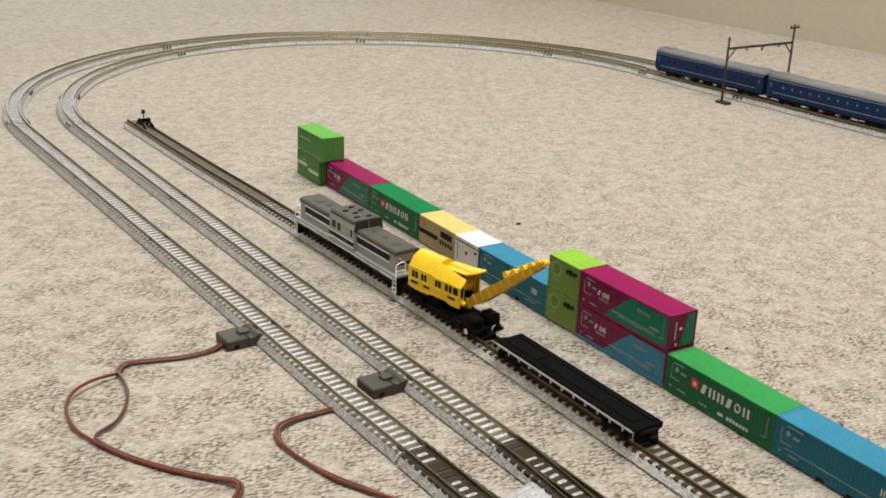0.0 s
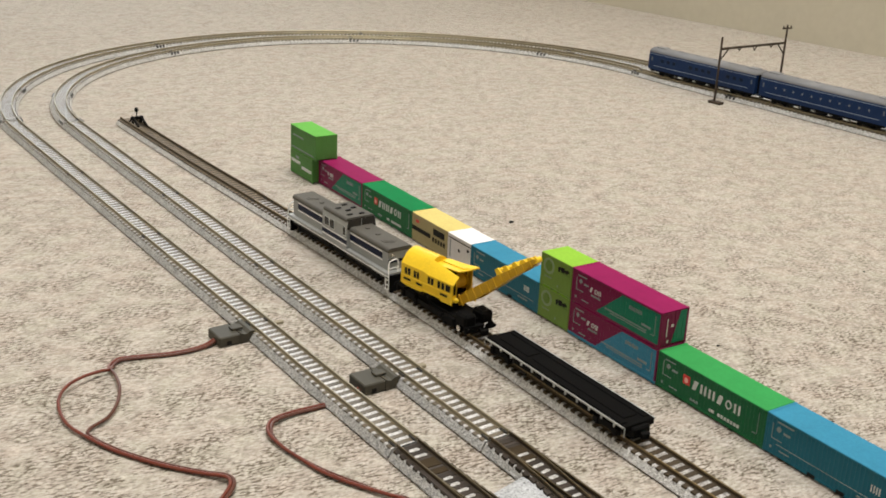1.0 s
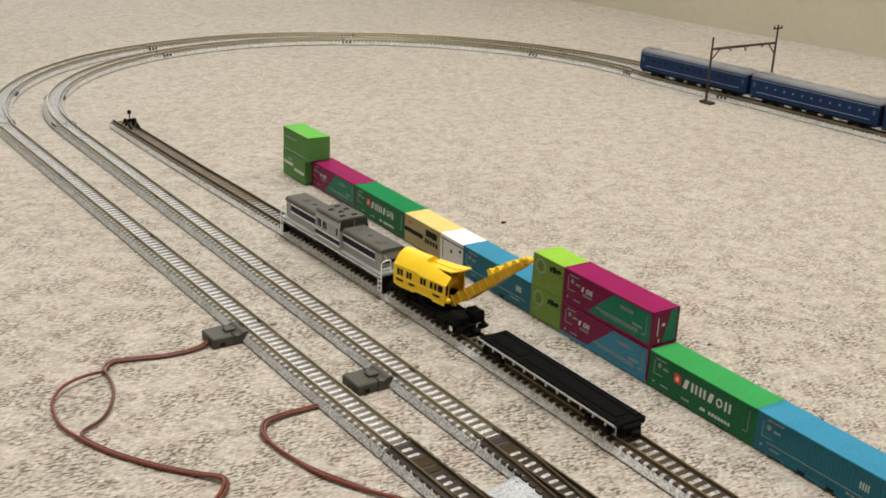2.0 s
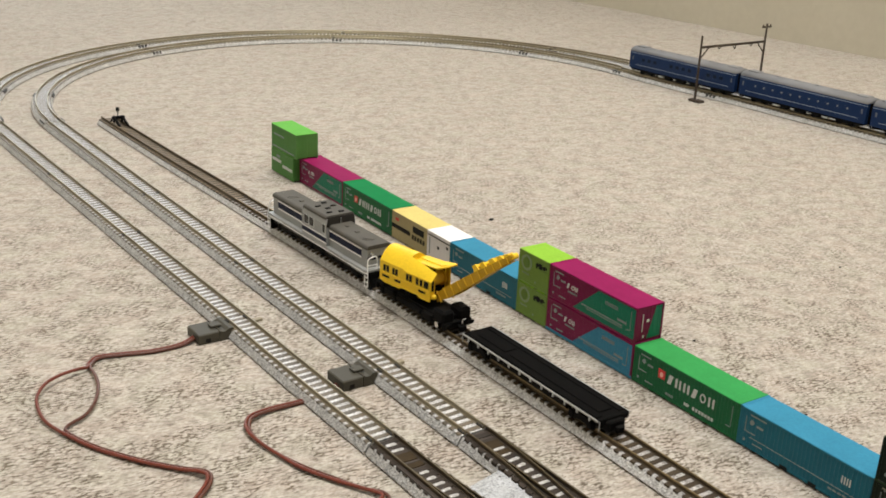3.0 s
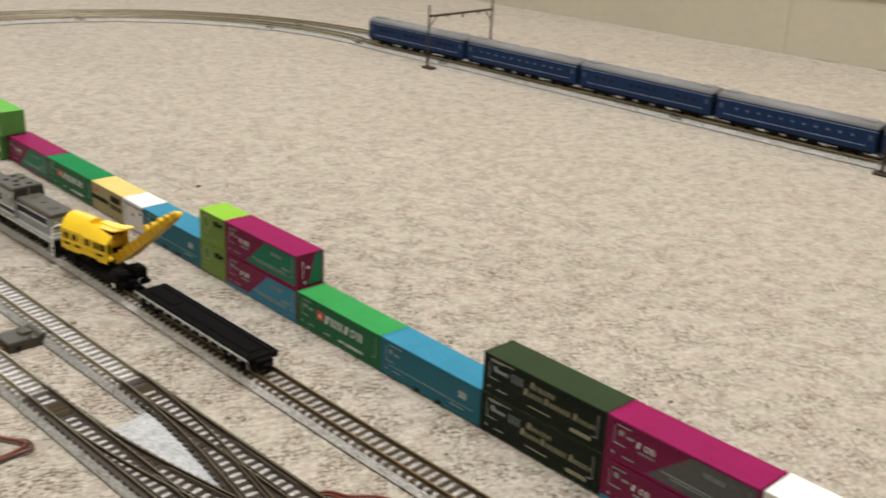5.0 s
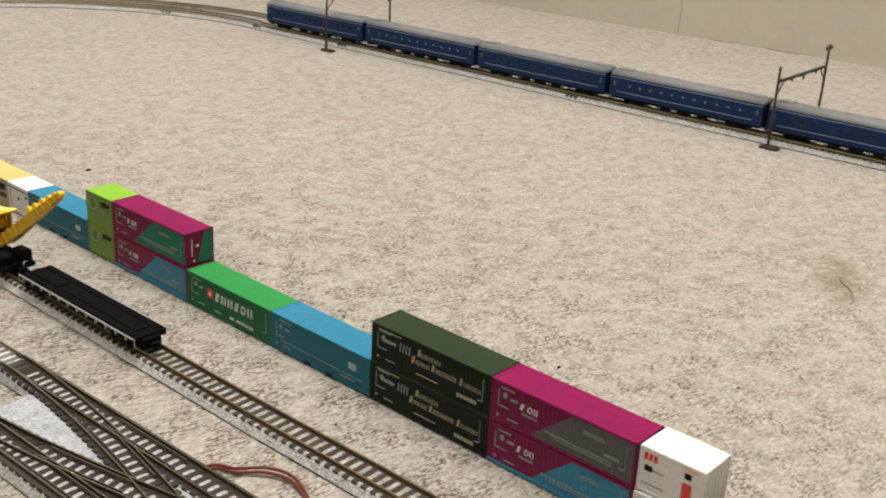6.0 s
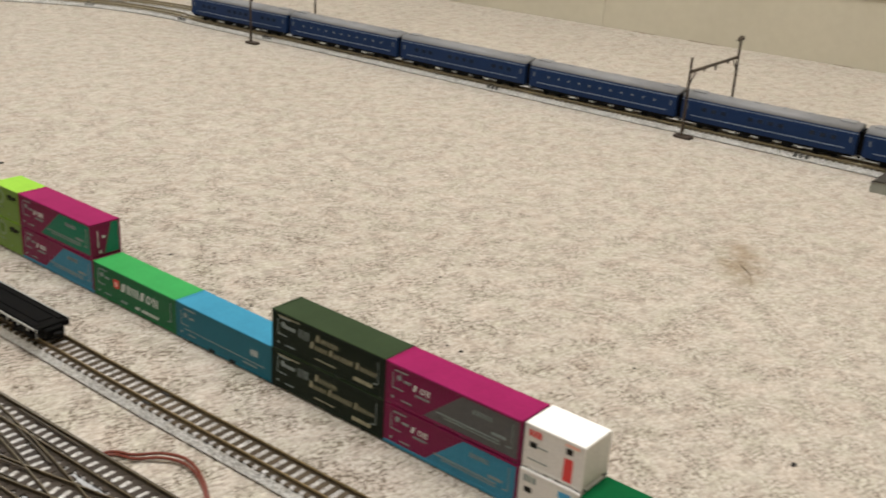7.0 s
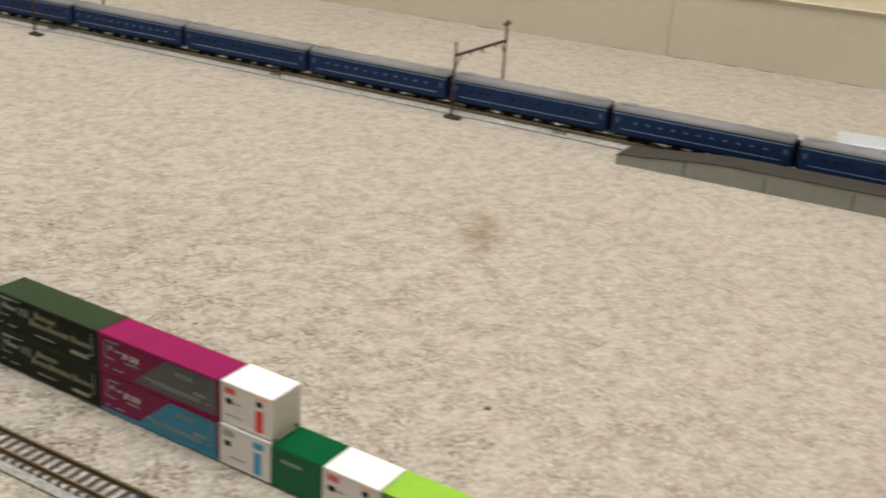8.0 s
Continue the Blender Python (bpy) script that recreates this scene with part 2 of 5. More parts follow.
M = {
    "carpet": carpet(),
    # running-line bed, paled to carry glare in its colour
    "bed": ballast("glare_pale_ballast_plastic", (0.46, 0.46, 0.465), (0.78, 0.78, 0.79), 0.24, 0.75),
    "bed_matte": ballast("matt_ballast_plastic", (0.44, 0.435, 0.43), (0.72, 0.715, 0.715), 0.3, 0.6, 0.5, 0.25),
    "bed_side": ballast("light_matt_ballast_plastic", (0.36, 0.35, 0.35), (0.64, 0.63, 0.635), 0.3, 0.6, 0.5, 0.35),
    # sloped sides of the same plastic, darkened because they catch no glare
    "shoulder": ballast("shaded_ballast_side", (0.25, 0.253, 0.255), (0.60, 0.605, 0.61), 0.40, 0.4, 0.9),
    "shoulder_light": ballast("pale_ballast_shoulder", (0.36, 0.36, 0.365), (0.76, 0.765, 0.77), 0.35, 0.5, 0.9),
    # brown in place of ballast where the far siding shows no glare
    "strip_brown": ballast("brown_strip_plastic", (0.17, 0.135, 0.095), (0.31, 0.25, 0.185), 0.7, 0.12),
    "bed_pale": ballast("pale_ballast_plastic", (0.32, 0.335, 0.36), (0.58, 0.60, 0.635), 0.5, 0.35),
    "sleeper_brown": by_piece("brown_sleeper", (0.072, 0.054, 0.036), 0.6),
    "sleeper_dark": by_piece("dark_brown_sleeper", (0.047, 0.037, 0.030), 0.6),
    "sleeper_gloss": by_piece("satin_brown_sleeper", (0.125, 0.102, 0.072), 0.42, gloss=0.36),
    "frame_brown": plastic("dark_brown_frame_plastic", (0.056, 0.044, 0.036), 0.5, 0.25, gloss=0.25),
    "throw_brown": plastic("dark_brown_cover", (0.05, 0.037, 0.023), 0.75, 0.35, gloss=0.03),
    "rail_olive": plastic("nickel_rail", (0.36, 0.32, 0.23), 0.36, 0.15, 1.0),
    "web_olive": plastic("tarnished_rail_side", (0.26, 0.225, 0.155), 0.45, 0.2),
    "rail_mid": plastic("olive_rail", (0.30, 0.235, 0.135), 0.36, 0.15, 1.0),
    "web_mid": plastic("olive_rail_side", (0.066, 0.047, 0.026), 0.5, 0.2),
    # dulled so that the far siding's rail heads show no reflection
    "rail_dull": plastic("dull_brown_rail", (0.15, 0.12, 0.08), 0.6, 0.25, gloss=0.15),
    "web_dull": plastic("dull_brown_rail_side", (0.075, 0.058, 0.038), 0.6, 0.2),
    "rail_dark": plastic("darkened_rail", (0.15, 0.12, 0.078), 0.4, 0.2, 1.0),
    "web_dark": plastic("darkened_rail_side", (0.06, 0.047, 0.032), 0.5, 0.2),
    "black": plastic("black_plastic", (0.004, 0.004, 0.0042), 0.65, gloss=0.08),
    "deck": plastic("charcoal_plastic", (0.0045, 0.0044, 0.0044), 0.8, gloss=0.04),
    "dark_grey": plastic("dark_grey_plastic", (0.06, 0.06, 0.06), 0.5),
    "feeder": plastic("feeder_grey", (0.070, 0.066, 0.053), 0.5, gloss=0.15),
    "platform": plastic("platform_grey", (0.23, 0.236, 0.21), 0.7, 0.14, gloss=0.08),
    "wire_red": plastic("red_brown_wire", (0.15, 0.036, 0.023), 0.3),
    "wire_dark": plastic("dark_brown_wire", (0.105, 0.040, 0.028), 0.3),
    "wall": plaster("painted_wall", (0.78, 0.70, 0.54)),
    "skirting": plaster("cream_panel", (0.56, 0.525, 0.43), 0.10),
    "joint": plastic("joint_brown", (0.33, 0.28, 0.22), 0.9, 0.4, gloss=0.05),
    "white_paint": plaster("white_ceiling", (0.8, 0.79, 0.75)),
    "print_white": plastic("white_print_and_shade", (0.58, 0.60, 0.60), 0.5),
    "white_trim": plastic("white_enamel", (0.86, 0.87, 0.88), 0.4),
    "print_grey": plastic("faded_print", (0.23, 0.27, 0.27), 0.5),
    "print_lime": plastic("dark_lime_print", (0.12, 0.20, 0.05), 0.6, gloss=0.1),
    "print_sage": plastic("sage_print", (0.22, 0.30, 0.16), 0.6, gloss=0.1),
    "print_red": plastic("red_print", (0.62, 0.05, 0.05), 0.5),
    "print_pink": plastic("pale_red_print", (0.80, 0.45, 0.38), 0.5),
    "print_black": plastic("black_print", (0.012, 0.012, 0.012), 0.6, gloss=0.1),
    "print_gold": plastic("pale_gold_print", (0.34, 0.32, 0.22), 0.5),
    "print_sky": plastic("sky_blue_print", (0.035, 0.20, 0.33), 0.5),
    "print_blue": plastic("blue_print_and_shade", (0.06, 0.30, 0.52), 0.5),
    "steel": plastic("bright_metal", (0.75, 0.74, 0.70), 0.25, 0.08, 1.0),
    "wheel": plastic("blackened_metal", (0.02, 0.019, 0.018), 0.45, 0.1, 0.0),
    "loco_grey": plastic("silver_grey_paint", (0.32, 0.333, 0.335), 0.34),
    "sill_grey": plastic("pale_sill_paint", (0.40, 0.41, 0.41), 0.45),
    "loco_roof": plastic("slate_grey_paint", (0.094, 0.089, 0.079), 0.65, gloss=0.12),
    "navy": plastic("navy_paint", (0.005, 0.009, 0.034), 0.4, gloss=0.12),
    "yellow": plastic("yellow_plastic", (0.86, 0.58, 0.025), 0.38),
    "ochre": plastic("ochre_plastic", (0.52, 0.31, 0.014), 0.42),
    "drum": plastic("interior_shade_brown", (0.07, 0.04, 0.014), 0.6, gloss=0.1),
    "coach_blue": plastic("coach_blue_paint", (0.007, 0.024, 0.082), 0.4, gloss=0.15),
    "coach_roof": plastic("silver_roof_paint", (0.20, 0.205, 0.22), 0.55),
    "coach_line": plastic("pale_line_paint", (0.26, 0.32, 0.42), 0.4),
    "smoky": plastic("smoky_cab_window", (0.034, 0.031, 0.028), 0.22, gloss=0.5),
    "glass": plastic("smoked_window", (0.008, 0.016, 0.036), 0.2),
    "glint_pane": plastic("painted_window_glint", (0.17, 0.19, 0.23), 0.3),
    "lit_glass": plastic("pale_window_pane", (0.10, 0.12, 0.16), 0.25),
}


# ---- mesh helpers (millimetres inside, metres in the scene) ----
def part(name, bm, mat, parent=None, label="", smooth=False):
    me = bpy.data.meshes.new(name)
    bmesh.ops.recalc_face_normals(bm, faces=bm.faces)
    bm.transform(Matrix.Scale(0.001, 4))
    bm.to_mesh(me)
    bm.free()
    if smooth:
        for p in me.polygons:
            p.use_smooth = True
    me.materials.append(mat)
    ob = new(name, me)
    ob.parent = parent
    if label:
        ob["label"] = label
    return ob


def empty(name):
    ob = new(name)
    ob.empty_display_size = 0.01
    return ob


def box(bm, x0, x1, y0, y1, z0, z1, bevel=0.0, m=None):
    vs = bmesh.ops.create_cube(bm, size=1.0)["verts"]
    bmesh.ops.transform(bm, verts=vs, matrix=Matrix.Translation(((x0 + x1) / 2, (y0 + y1) / 2, (z0 + z1) / 2)) @ Matrix.Diagonal((abs(x1 - x0), abs(y1 - y0), abs(z1 - z0), 1)))
    if bevel:
        es = list({e for v in vs for e in v.link_edges})
        got = bmesh.ops.bevel(bm, geom=es, offset=bevel, segments=1, affect="EDGES")
        vs = list({v for f in got["faces"] for v in f.verts} | {v for v in vs if v.is_valid})
    if m is not None:
        bmesh.ops.transform(bm, verts=vs, matrix=m)
    return vs


def tube(bm, p0, p1, r, n=10, r2=None):
    p0, p1 = Vector(p0), Vector(p1)
    d = p1 - p0
    vs = bmesh.ops.create_cone(bm, cap_ends=True, segments=n, radius1=r, radius2=r if r2 is None else r2, depth=d.length)["verts"]
    q = d.to_track_quat("Z", "Y").to_matrix().to_4x4()
    bmesh.ops.transform(bm, verts=vs, matrix=Matrix.Translation((p0 + p1) / 2) @ q)
    return vs


def prism(bm, pts, axis, a, b):
    """A flat outline pushed out along an axis from a to b. pts are in the other two axes, in order."""
    def at(p, k):
        return {"x": (k, p[0], p[1]), "y": (p[0], k, p[1]), "z": (p[0], p[1], k)}[axis]
    lo = [bm.verts.new(at(p, a)) for p in pts]
    hi = [bm.verts.new(at(p, b)) for p in pts]
    n = len(pts)
    bm.faces.new(lo)
    bm.faces.new(hi[::-1])
    for i in range(n):
        bm.faces.new((lo[i], lo[(i + 1) % n], hi[(i + 1) % n], hi[i]))
    return lo + hi


def sweep(bm, line, profile, closed_profile=True, cant=None):
    """Pushes a profile (offset to the left, height) along a line of (x, y) or (x, y, z)."""
    rings = []
    n = len(line)
    for i, p in enumerate(line):
        a, b = line[max(i - 1, 0)], line[min(i + 1, n - 1)]
        d = Vector((b[0] - a[0], b[1] - a[1])).normalized()
        left = Vector((-d.y, d.x))
        z = p[2] if len(p) > 2 else 0.0
        tilt = cant[i] if cant else 0.0
        rings.append([bm.verts.new((p[0] + left.x * u, p[1] + left.y * u, z + v + (tilt * (u + 9) / 18 if v > 0.5 else 0))) for u, v in profile])
    k = len(profile)
    for r0, r1 in zip(rings, rings[1:]):
        for j in range(k if closed_profile else k - 1):
            bm.faces.new((r0[j], r0[(j + 1) % k], r1[(j + 1) % k], r1[j]))
    bm.faces.new(rings[0])
    bm.faces.new(rings[-1][::-1])


def wire_mesh(bm, pts, r, n=8):
    """A round wire through points, smoothed."""
    P = [Vector(p) for p in pts]
    line = []
    for i in range(len(P) - 1):
        a, b, c, d = P[max(i - 1, 0)], P[i], P[i + 1], P[min(i + 2, len(P) - 1)]
        for k in range(6):
            s = k / 6
            line.append(0.5 * (2 * b + (c - a) * s + (2 * a - 5 * b + 4 * c - d) * s * s + (3 * b - a - 3 * c + d) * s ** 3))
    line.append(P[-1])
    rings = []
    for i, p in enumerate(line):
        d = (line[min(i + 1, len(line) - 1)] - line[max(i - 1, 0)]).normalized()
        side = d.cross(Vector((0, 0, 1))).normalized()
        up = side.cross(d)
        rings.append([bm.verts.new(p + side * r * math.cos(a) + up * r * math.sin(a)) for a in (2 * math.pi * j / n for j in range(n))])
    for r0, r1 in zip(rings, rings[1:]):
        for j in range(n):
            bm.faces.new((r0[j], r0[(j + 1) % n], r1[(j + 1) % n], r1[j]))
    bm.faces.new(rings[0])
    bm.faces.new(rings[-1][::-1])


# ---- the room: floor, walls, ceiling (turned with the long wall) ----
ROOM = pose(0.927, 0.0, 0.0, 0, 0, 4.87)


def room_piece(name, x0, x1, y0, y1, z0, z1, mat, label, m=ROOM):
    bm = bmesh.new()
    box(bm, x0 * 1000, x1 * 1000, y0 * 1000, y1 * 1000, z0 * 1000, z1 * 1000)
    ob = part(name, bm, mat)
    ob.matrix_world = m
    return tagged(ob, label, name.split("_")[0], kind="structure")


bm = bmesh.new()
box(bm, -4800, 1600, -2800, 7800, -20, 0)
tagged(part("floor", bm, M["carpet"]), "beige flecked loop-pile carpet with a faint tea stain", "carpet", kind="structure")
# the long wall, with an unseen window opening added well up the room
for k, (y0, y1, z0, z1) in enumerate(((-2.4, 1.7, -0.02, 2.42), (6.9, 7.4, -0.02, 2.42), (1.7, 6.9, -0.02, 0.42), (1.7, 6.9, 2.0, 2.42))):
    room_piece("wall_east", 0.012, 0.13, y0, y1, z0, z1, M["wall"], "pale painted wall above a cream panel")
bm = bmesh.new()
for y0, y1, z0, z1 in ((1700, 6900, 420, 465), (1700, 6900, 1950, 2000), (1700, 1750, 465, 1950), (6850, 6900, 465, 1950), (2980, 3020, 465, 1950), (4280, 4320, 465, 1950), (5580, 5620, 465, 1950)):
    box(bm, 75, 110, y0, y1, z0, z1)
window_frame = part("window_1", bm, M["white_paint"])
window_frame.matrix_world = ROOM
tagged(window_frame, "unseen white-framed window added in the long wall", "window", kind="structure")
# unseen walls and ceiling close the room and bounce the light back
room_piece("wall_west", -4.1, -4.0, -2.4, 7.4, -0.02, 2.42, M["wall"], "pale painted wall")
room_piece("wall_north", -4.0, 0.012, 7.3, 7.4, -0.02, 2.42, M["wall"], "pale painted wall")
room_piece("wall_south", -4.0, 0.012, -2.4, -2.3, -0.02, 2.42, M["wall"], "pale painted wall")
room_piece("ceiling", -4.1, 0.13, -2.4, 7.4, 2.42, 2.5, M["white_paint"], "white ceiling")


# the cream panel along the foot of the long wall, in butted lengths
def skirting_board():
    for y0, y1 in ((-2.3, -0.55), (-0.5494, 0.165), (0.1656, 0.5095), (0.5101, 1.35), (1.3506, 2.6), (2.6006, 7.3)):
        bm = bmesh.new()
        prism(bm, [(0, 0), (0, 72), (-3, 77), (12, 77), (12, 0)], "y", y0 * 1000, y1 * 1000)
        ob = part("baseboard", bm, M["skirting"])
        ob.matrix_world = ROOM
        tagged(ob, "cream painted skirting panel with butt joints", "baseboard", "skirting panels", "structure")


skirting_board()


def floor_joint():
    """Thin brown strips laid along the joint of carpet and panel, here and there."""
    for y0, y1 in ((-0.26, -0.235), (-0.05, -0.02), (0.045, 0.06), (0.085, 0.11), (0.14, 0.165), (0.21, 0.23), (0.36, 0.40), (0.44, 0.47)):
        bm = bmesh.new()
        prism(bm, [(-0.2, y0 * 1000), (-1.9, y0 * 1000 + 9), (-1.2, (y0 + y1) * 500), (-2.2, y1 * 1000 - 12), (-0.2, y1 * 1000)], "z", 0, 0.7)
        ob = part("trim", bm, M["joint"])
        ob.matrix_world = ROOM
        tagged(ob, "thin brown strip along the foot of the panel", "trim", "floor gap", "structure")


floor_joint()


# ---- tracks ----
def glide(points, y):
    """x at y on a smooth line through (y, x) points."""
    ys = [p[0] for p in points]
    i = max(0, min(len(ys) - 2, sum(1 for v in ys if v <= y) - 1))
    (y0, x0), (y1, x1) = points[i], points[i + 1]

    def grad(k):
        a, b = points[max(k - 1, 0)], points[min(k + 1, len(points) - 1)]
        return (b[1] - a[1]) / (b[0] - a[0])
    h, s = y1 - y0, (y - y0) / (y1 - y0)
    return ((2 * s ** 3 - 3 * s * s + 1) * x0 + (s ** 3 - 2 * s * s + s) * h * grad(i)
            + (3 * s * s - 2 * s ** 3) * x1 + (s ** 3 - s * s) * h * grad(i + 1))


# millimetres: (y, x) of the centre lines
OUTER = [(-60, -117.2), (120, -123.5), (255, -128.3), (320, -131.3), (400, -134.0), (500, -138.3), (620, -143.6), (740, -148.9), (840, -153.0)]
INNER = [(-60, -82.7), (120, -89.0), (275, -94.4), (320, -95.6), (400, -97.9), (500, -100.8), (620, -104.4), (740, -107.9), (840, -110.6)]
SIDING = [(-150, -38), (90, -43.8), (150, -45.3), (245, -46.2), (370, -48.0), (430, -50.3), (570, -57.4), (650, -62.0), (720, -65.2), (830, -69.6)]
MID, TOP = 190.0, 808.0
R_OUT, R_IN = 333.0, 295.5
SKEW = {36.5: 25.0, 0.0: 15.0}
LEAD = {36.5: 11.0, 0.0: 5.0}


def far_x(y, gap):
    """Centre line of the far straights; gap 0 for the inner track, 36.5 for the outer."""
    lean = 526.3 + gap - 0.0488 * y
    arc_end = MID + R_IN + gap
    s = max(0.0, min(1.0, (TOP - SKEW[gap] - y) / 150))
    return arc_end * (1 - s) + lean * s


def loop_line(points, radius, gap, step=7.0):
    """The whole running line from the crossover round the far curve and back along the wall."""
    out = []
    y = 255.0 if gap else 242.0
    while y < TOP + LEAD[gap] - 3:
        out.append((glide(points, y), y))
        y += step
    first, last = glide(points, TOP + LEAD[gap]), MID + R_IN + gap
    n = int(math.pi * radius / step)
    for i in range(n + 1):
        a = math.pi * (1 - i / n)
        out.append(((first + last) / 2 + (last - first) / 2 * math.cos(a), TOP + radius * math.sin(a) + (LEAD[gap] * (1 - math.sin(a)) if i < n / 2 else -SKEW[gap] * math.cos(a))))
    y = TOP - SKEW[gap] - step
    while y > -560:
        out.append((far_x(y, gap), y))
        y -= step
    return out


def lengths(line):
    d = [0.0]
    for a, b in zip(line, line[1:]):
        d.append(d[-1] + math.dist(a, b))
    return d


def along(line, d, s):
    """Point and heading at the distance s."""
    i = max(0, min(len(d) - 2, int(np.searchsorted(d, s)) - 1))
    k = (s - d[i]) / (d[i + 1] - d[i])
    a, b = Vector(line[i]), Vector(line[i + 1])
    return a + (b - a) * k, (b - a).normalized()


# bed with its foot recessed so that a dark shadow line runs along it
BED = [(-7.5, 0), (-7.5, 0.75), (-8.9, 0.8), (-8.8, 1.2), (-6.9, 4.4), (-6.6, 4.6), (6.6, 4.6), (6.9, 4.4), (8.8, 1.2), (8.9, 0.8), (7.5, 0.75), (7.5, 0)]
RAIL_HEAD = [(-0.31, 6.15), (-0.31, 6.62), (-0.2, 6.75), (0.2, 6.75), (0.31, 6.62), (0.31, 6.15)]
RAIL_SIDE = [(-0.6, 4.62), (-0.6, 4.9), (-0.2, 5.05), (-0.2, 6.15), (0.2, 6.15), (0.2, 5.05), (0.6, 4.9), (0.6, 4.62)]
GAUGE = 4.7
TAIL_Y = 785.0


def shifted(profile, u):
    return [(p + u, v) for p, v in profile]


def sleeper_mesh(name, half, wide, mat):
    bm = bmesh.new()
    prism(bm, [(-half, 3.9), (-half, 4.68), (-half + 0.2, 4.76), (half - 0.2, 4.76), (half, 4.68), (half, 3.9)], "y", -wide, wide)
    bm.transform(Matrix.Scale(0.001, 4))
    bmesh.ops.recalc_face_normals(bm, faces=bm.faces)
    me = bpy.data.meshes.new(name)
    bm.to_mesh(me)
    bm.free()
    me.materials.append(mat)
    return me


SLEEPER_BROWN = sleeper_mesh("sleeper", 7.1, 1.22, M["sleeper_gloss"])
SLEEPER_DULL = sleeper_mesh("sleeper", 7.4, 1.25, M["sleeper_brown"])
PITCH = 4.6


def track_piece(name, line, s0, s1, d, mesh, label, group, cant=0.0, lugs=False, bed="bed", metal="olive"):
    """One length of sectional track: moulded ballast bed, two rails with browned sides, joiners and sleepers."""
    n = max(2, int((s1 - s0) / 7))
    pts = [tuple(along(line, d, s0 + 0.15 + (s1 - s0 - 0.3) * i / n)[0]) for i in range(n + 1)]
    tilts = [cant] * len(pts)
    root = empty(name)
    tagged(root, label, "track", group)
    bm = bmesh.new()
    sweep(bm, pts, BED, cant=tilts)
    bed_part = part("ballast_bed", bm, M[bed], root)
    # darker slopes on near running lengths keep the glare to the flat tops
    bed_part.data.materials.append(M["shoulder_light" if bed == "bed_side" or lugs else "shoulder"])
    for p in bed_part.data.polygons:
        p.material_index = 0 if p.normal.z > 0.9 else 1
    for side in (-GAUGE, GAUGE):
        bm = bmesh.new()
        sweep(bm, pts, shifted(RAIL_HEAD, side), cant=tilts)
        rail = part("rail", bm, M["rail_" + metal], root)
        bm = bmesh.new()
        sweep(bm, pts, shifted(RAIL_SIDE, side), cant=tilts)
        part("rail_web", bm, M["web_" + metal], rail, "browned rail side with chair plates")
        # fishplates at the joint
        p, h = along(line, d, s0 + 2.5)
        bm = bmesh.new()
        box(bm, -0.75, 0.75, -2.2, 2.2, 4.5, 5.6, 0.15, pose(p.x - h.y * side, p.y + h.x * side, cant / 2, 0, 0, math.degrees(math.atan2(h.y, h.x)) - 90))
        part("rail_joiner", bm, M["dark_grey"], root)
    count = int((s1 - s0) / PITCH)
    lean = -math.degrees(math.atan(cant / 18))
    for i in range(count):
        p, h = along(line, d, s0 + (i + 0.5) * (s1 - s0) / count)
        ob = new("sleeper", mesh)
        ob.parent = root
        ob.matrix_local = pose(p.x / 1000, p.y / 1000, cant / 2000, 0, -lean, math.degrees(math.atan2(h.y, h.x)) - 90)
    # three dark connector lugs on each shoulder of the joint
    for side in (-7.6, 7.6) if lugs else ():
        for k in (-4.4, 0.0, 4.4):
            p, h = along(line, d, s0 + 6 + k)
            bm = bmesh.new()
            box(bm, -1.0, 1.0, -1.1, 1.1, 2.0, 4.7, 0.1, pose(p.x - h.y * side, p.y + h.x * side, 0, 0, 0, math.degrees(math.atan2(h.y, h.x)) - 90))
            part("connector_lug", bm, M["dark_grey"], root)
    return root


def running_line(points, radius, gap, joints, which):
    line = loop_line(points, radius, gap)
    d = lengths(line)
    start = 0.0
    for j in joints:
        track_piece("straight_track", line, start, j, d, SLEEPER_BROWN, "straight model track, brown sleepers on grey ballast bed, on carpet", which)
        start = j
    arc = math.pi * radius
    for turned in (19, 64, 109, 154, 180):
        end = joints[-1] + arc * turned / 180
        track_piece("curved_track", line, start, end, d, SLEEPER_BROWN, "banked curved model track with brown sleepers on carpet", which, 1.3, True)
        start = end
    reach = 130.0
    while start < d[-1] - 60:
        end = min(start + reach, d[-1] - 1)
        track_piece("straight_track", line, start, end, d, SLEEPER_BROWN, "straight model track along the wall on carpet", which, 0.0, True)
        start, reach = end, 281.0
    return line, d


OUT_LINE, OUT_D = running_line(OUTER, R_OUT, 36.5, (130.0, 270.0, 410.0, 578.0), "outer running line")
IN_LINE, IN_D = running_line(INNER, R_IN, 0.0, (62.0, 212.0, 352.0, 568.0), "inner running line")

side_line = [(glide(SIDING, y), y) for y in np.arange(-140, 806, 7.0).tolist()]
SIDE_D = lengths(side_line)
start = 0.0
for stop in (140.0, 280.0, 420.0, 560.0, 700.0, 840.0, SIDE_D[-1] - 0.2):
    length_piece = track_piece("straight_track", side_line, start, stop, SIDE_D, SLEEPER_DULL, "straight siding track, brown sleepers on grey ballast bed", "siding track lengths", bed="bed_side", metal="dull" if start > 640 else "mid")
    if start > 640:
        # brown strip added to fit how dark the far lengths look from the camera
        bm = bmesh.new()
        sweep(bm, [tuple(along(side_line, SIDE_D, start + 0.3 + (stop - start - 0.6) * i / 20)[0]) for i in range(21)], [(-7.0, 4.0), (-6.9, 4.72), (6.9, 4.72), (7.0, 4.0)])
        part("ballast_fill", bm, M["strip_brown"], length_piece, "brown strip covering the gaps between the sleepers")
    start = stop


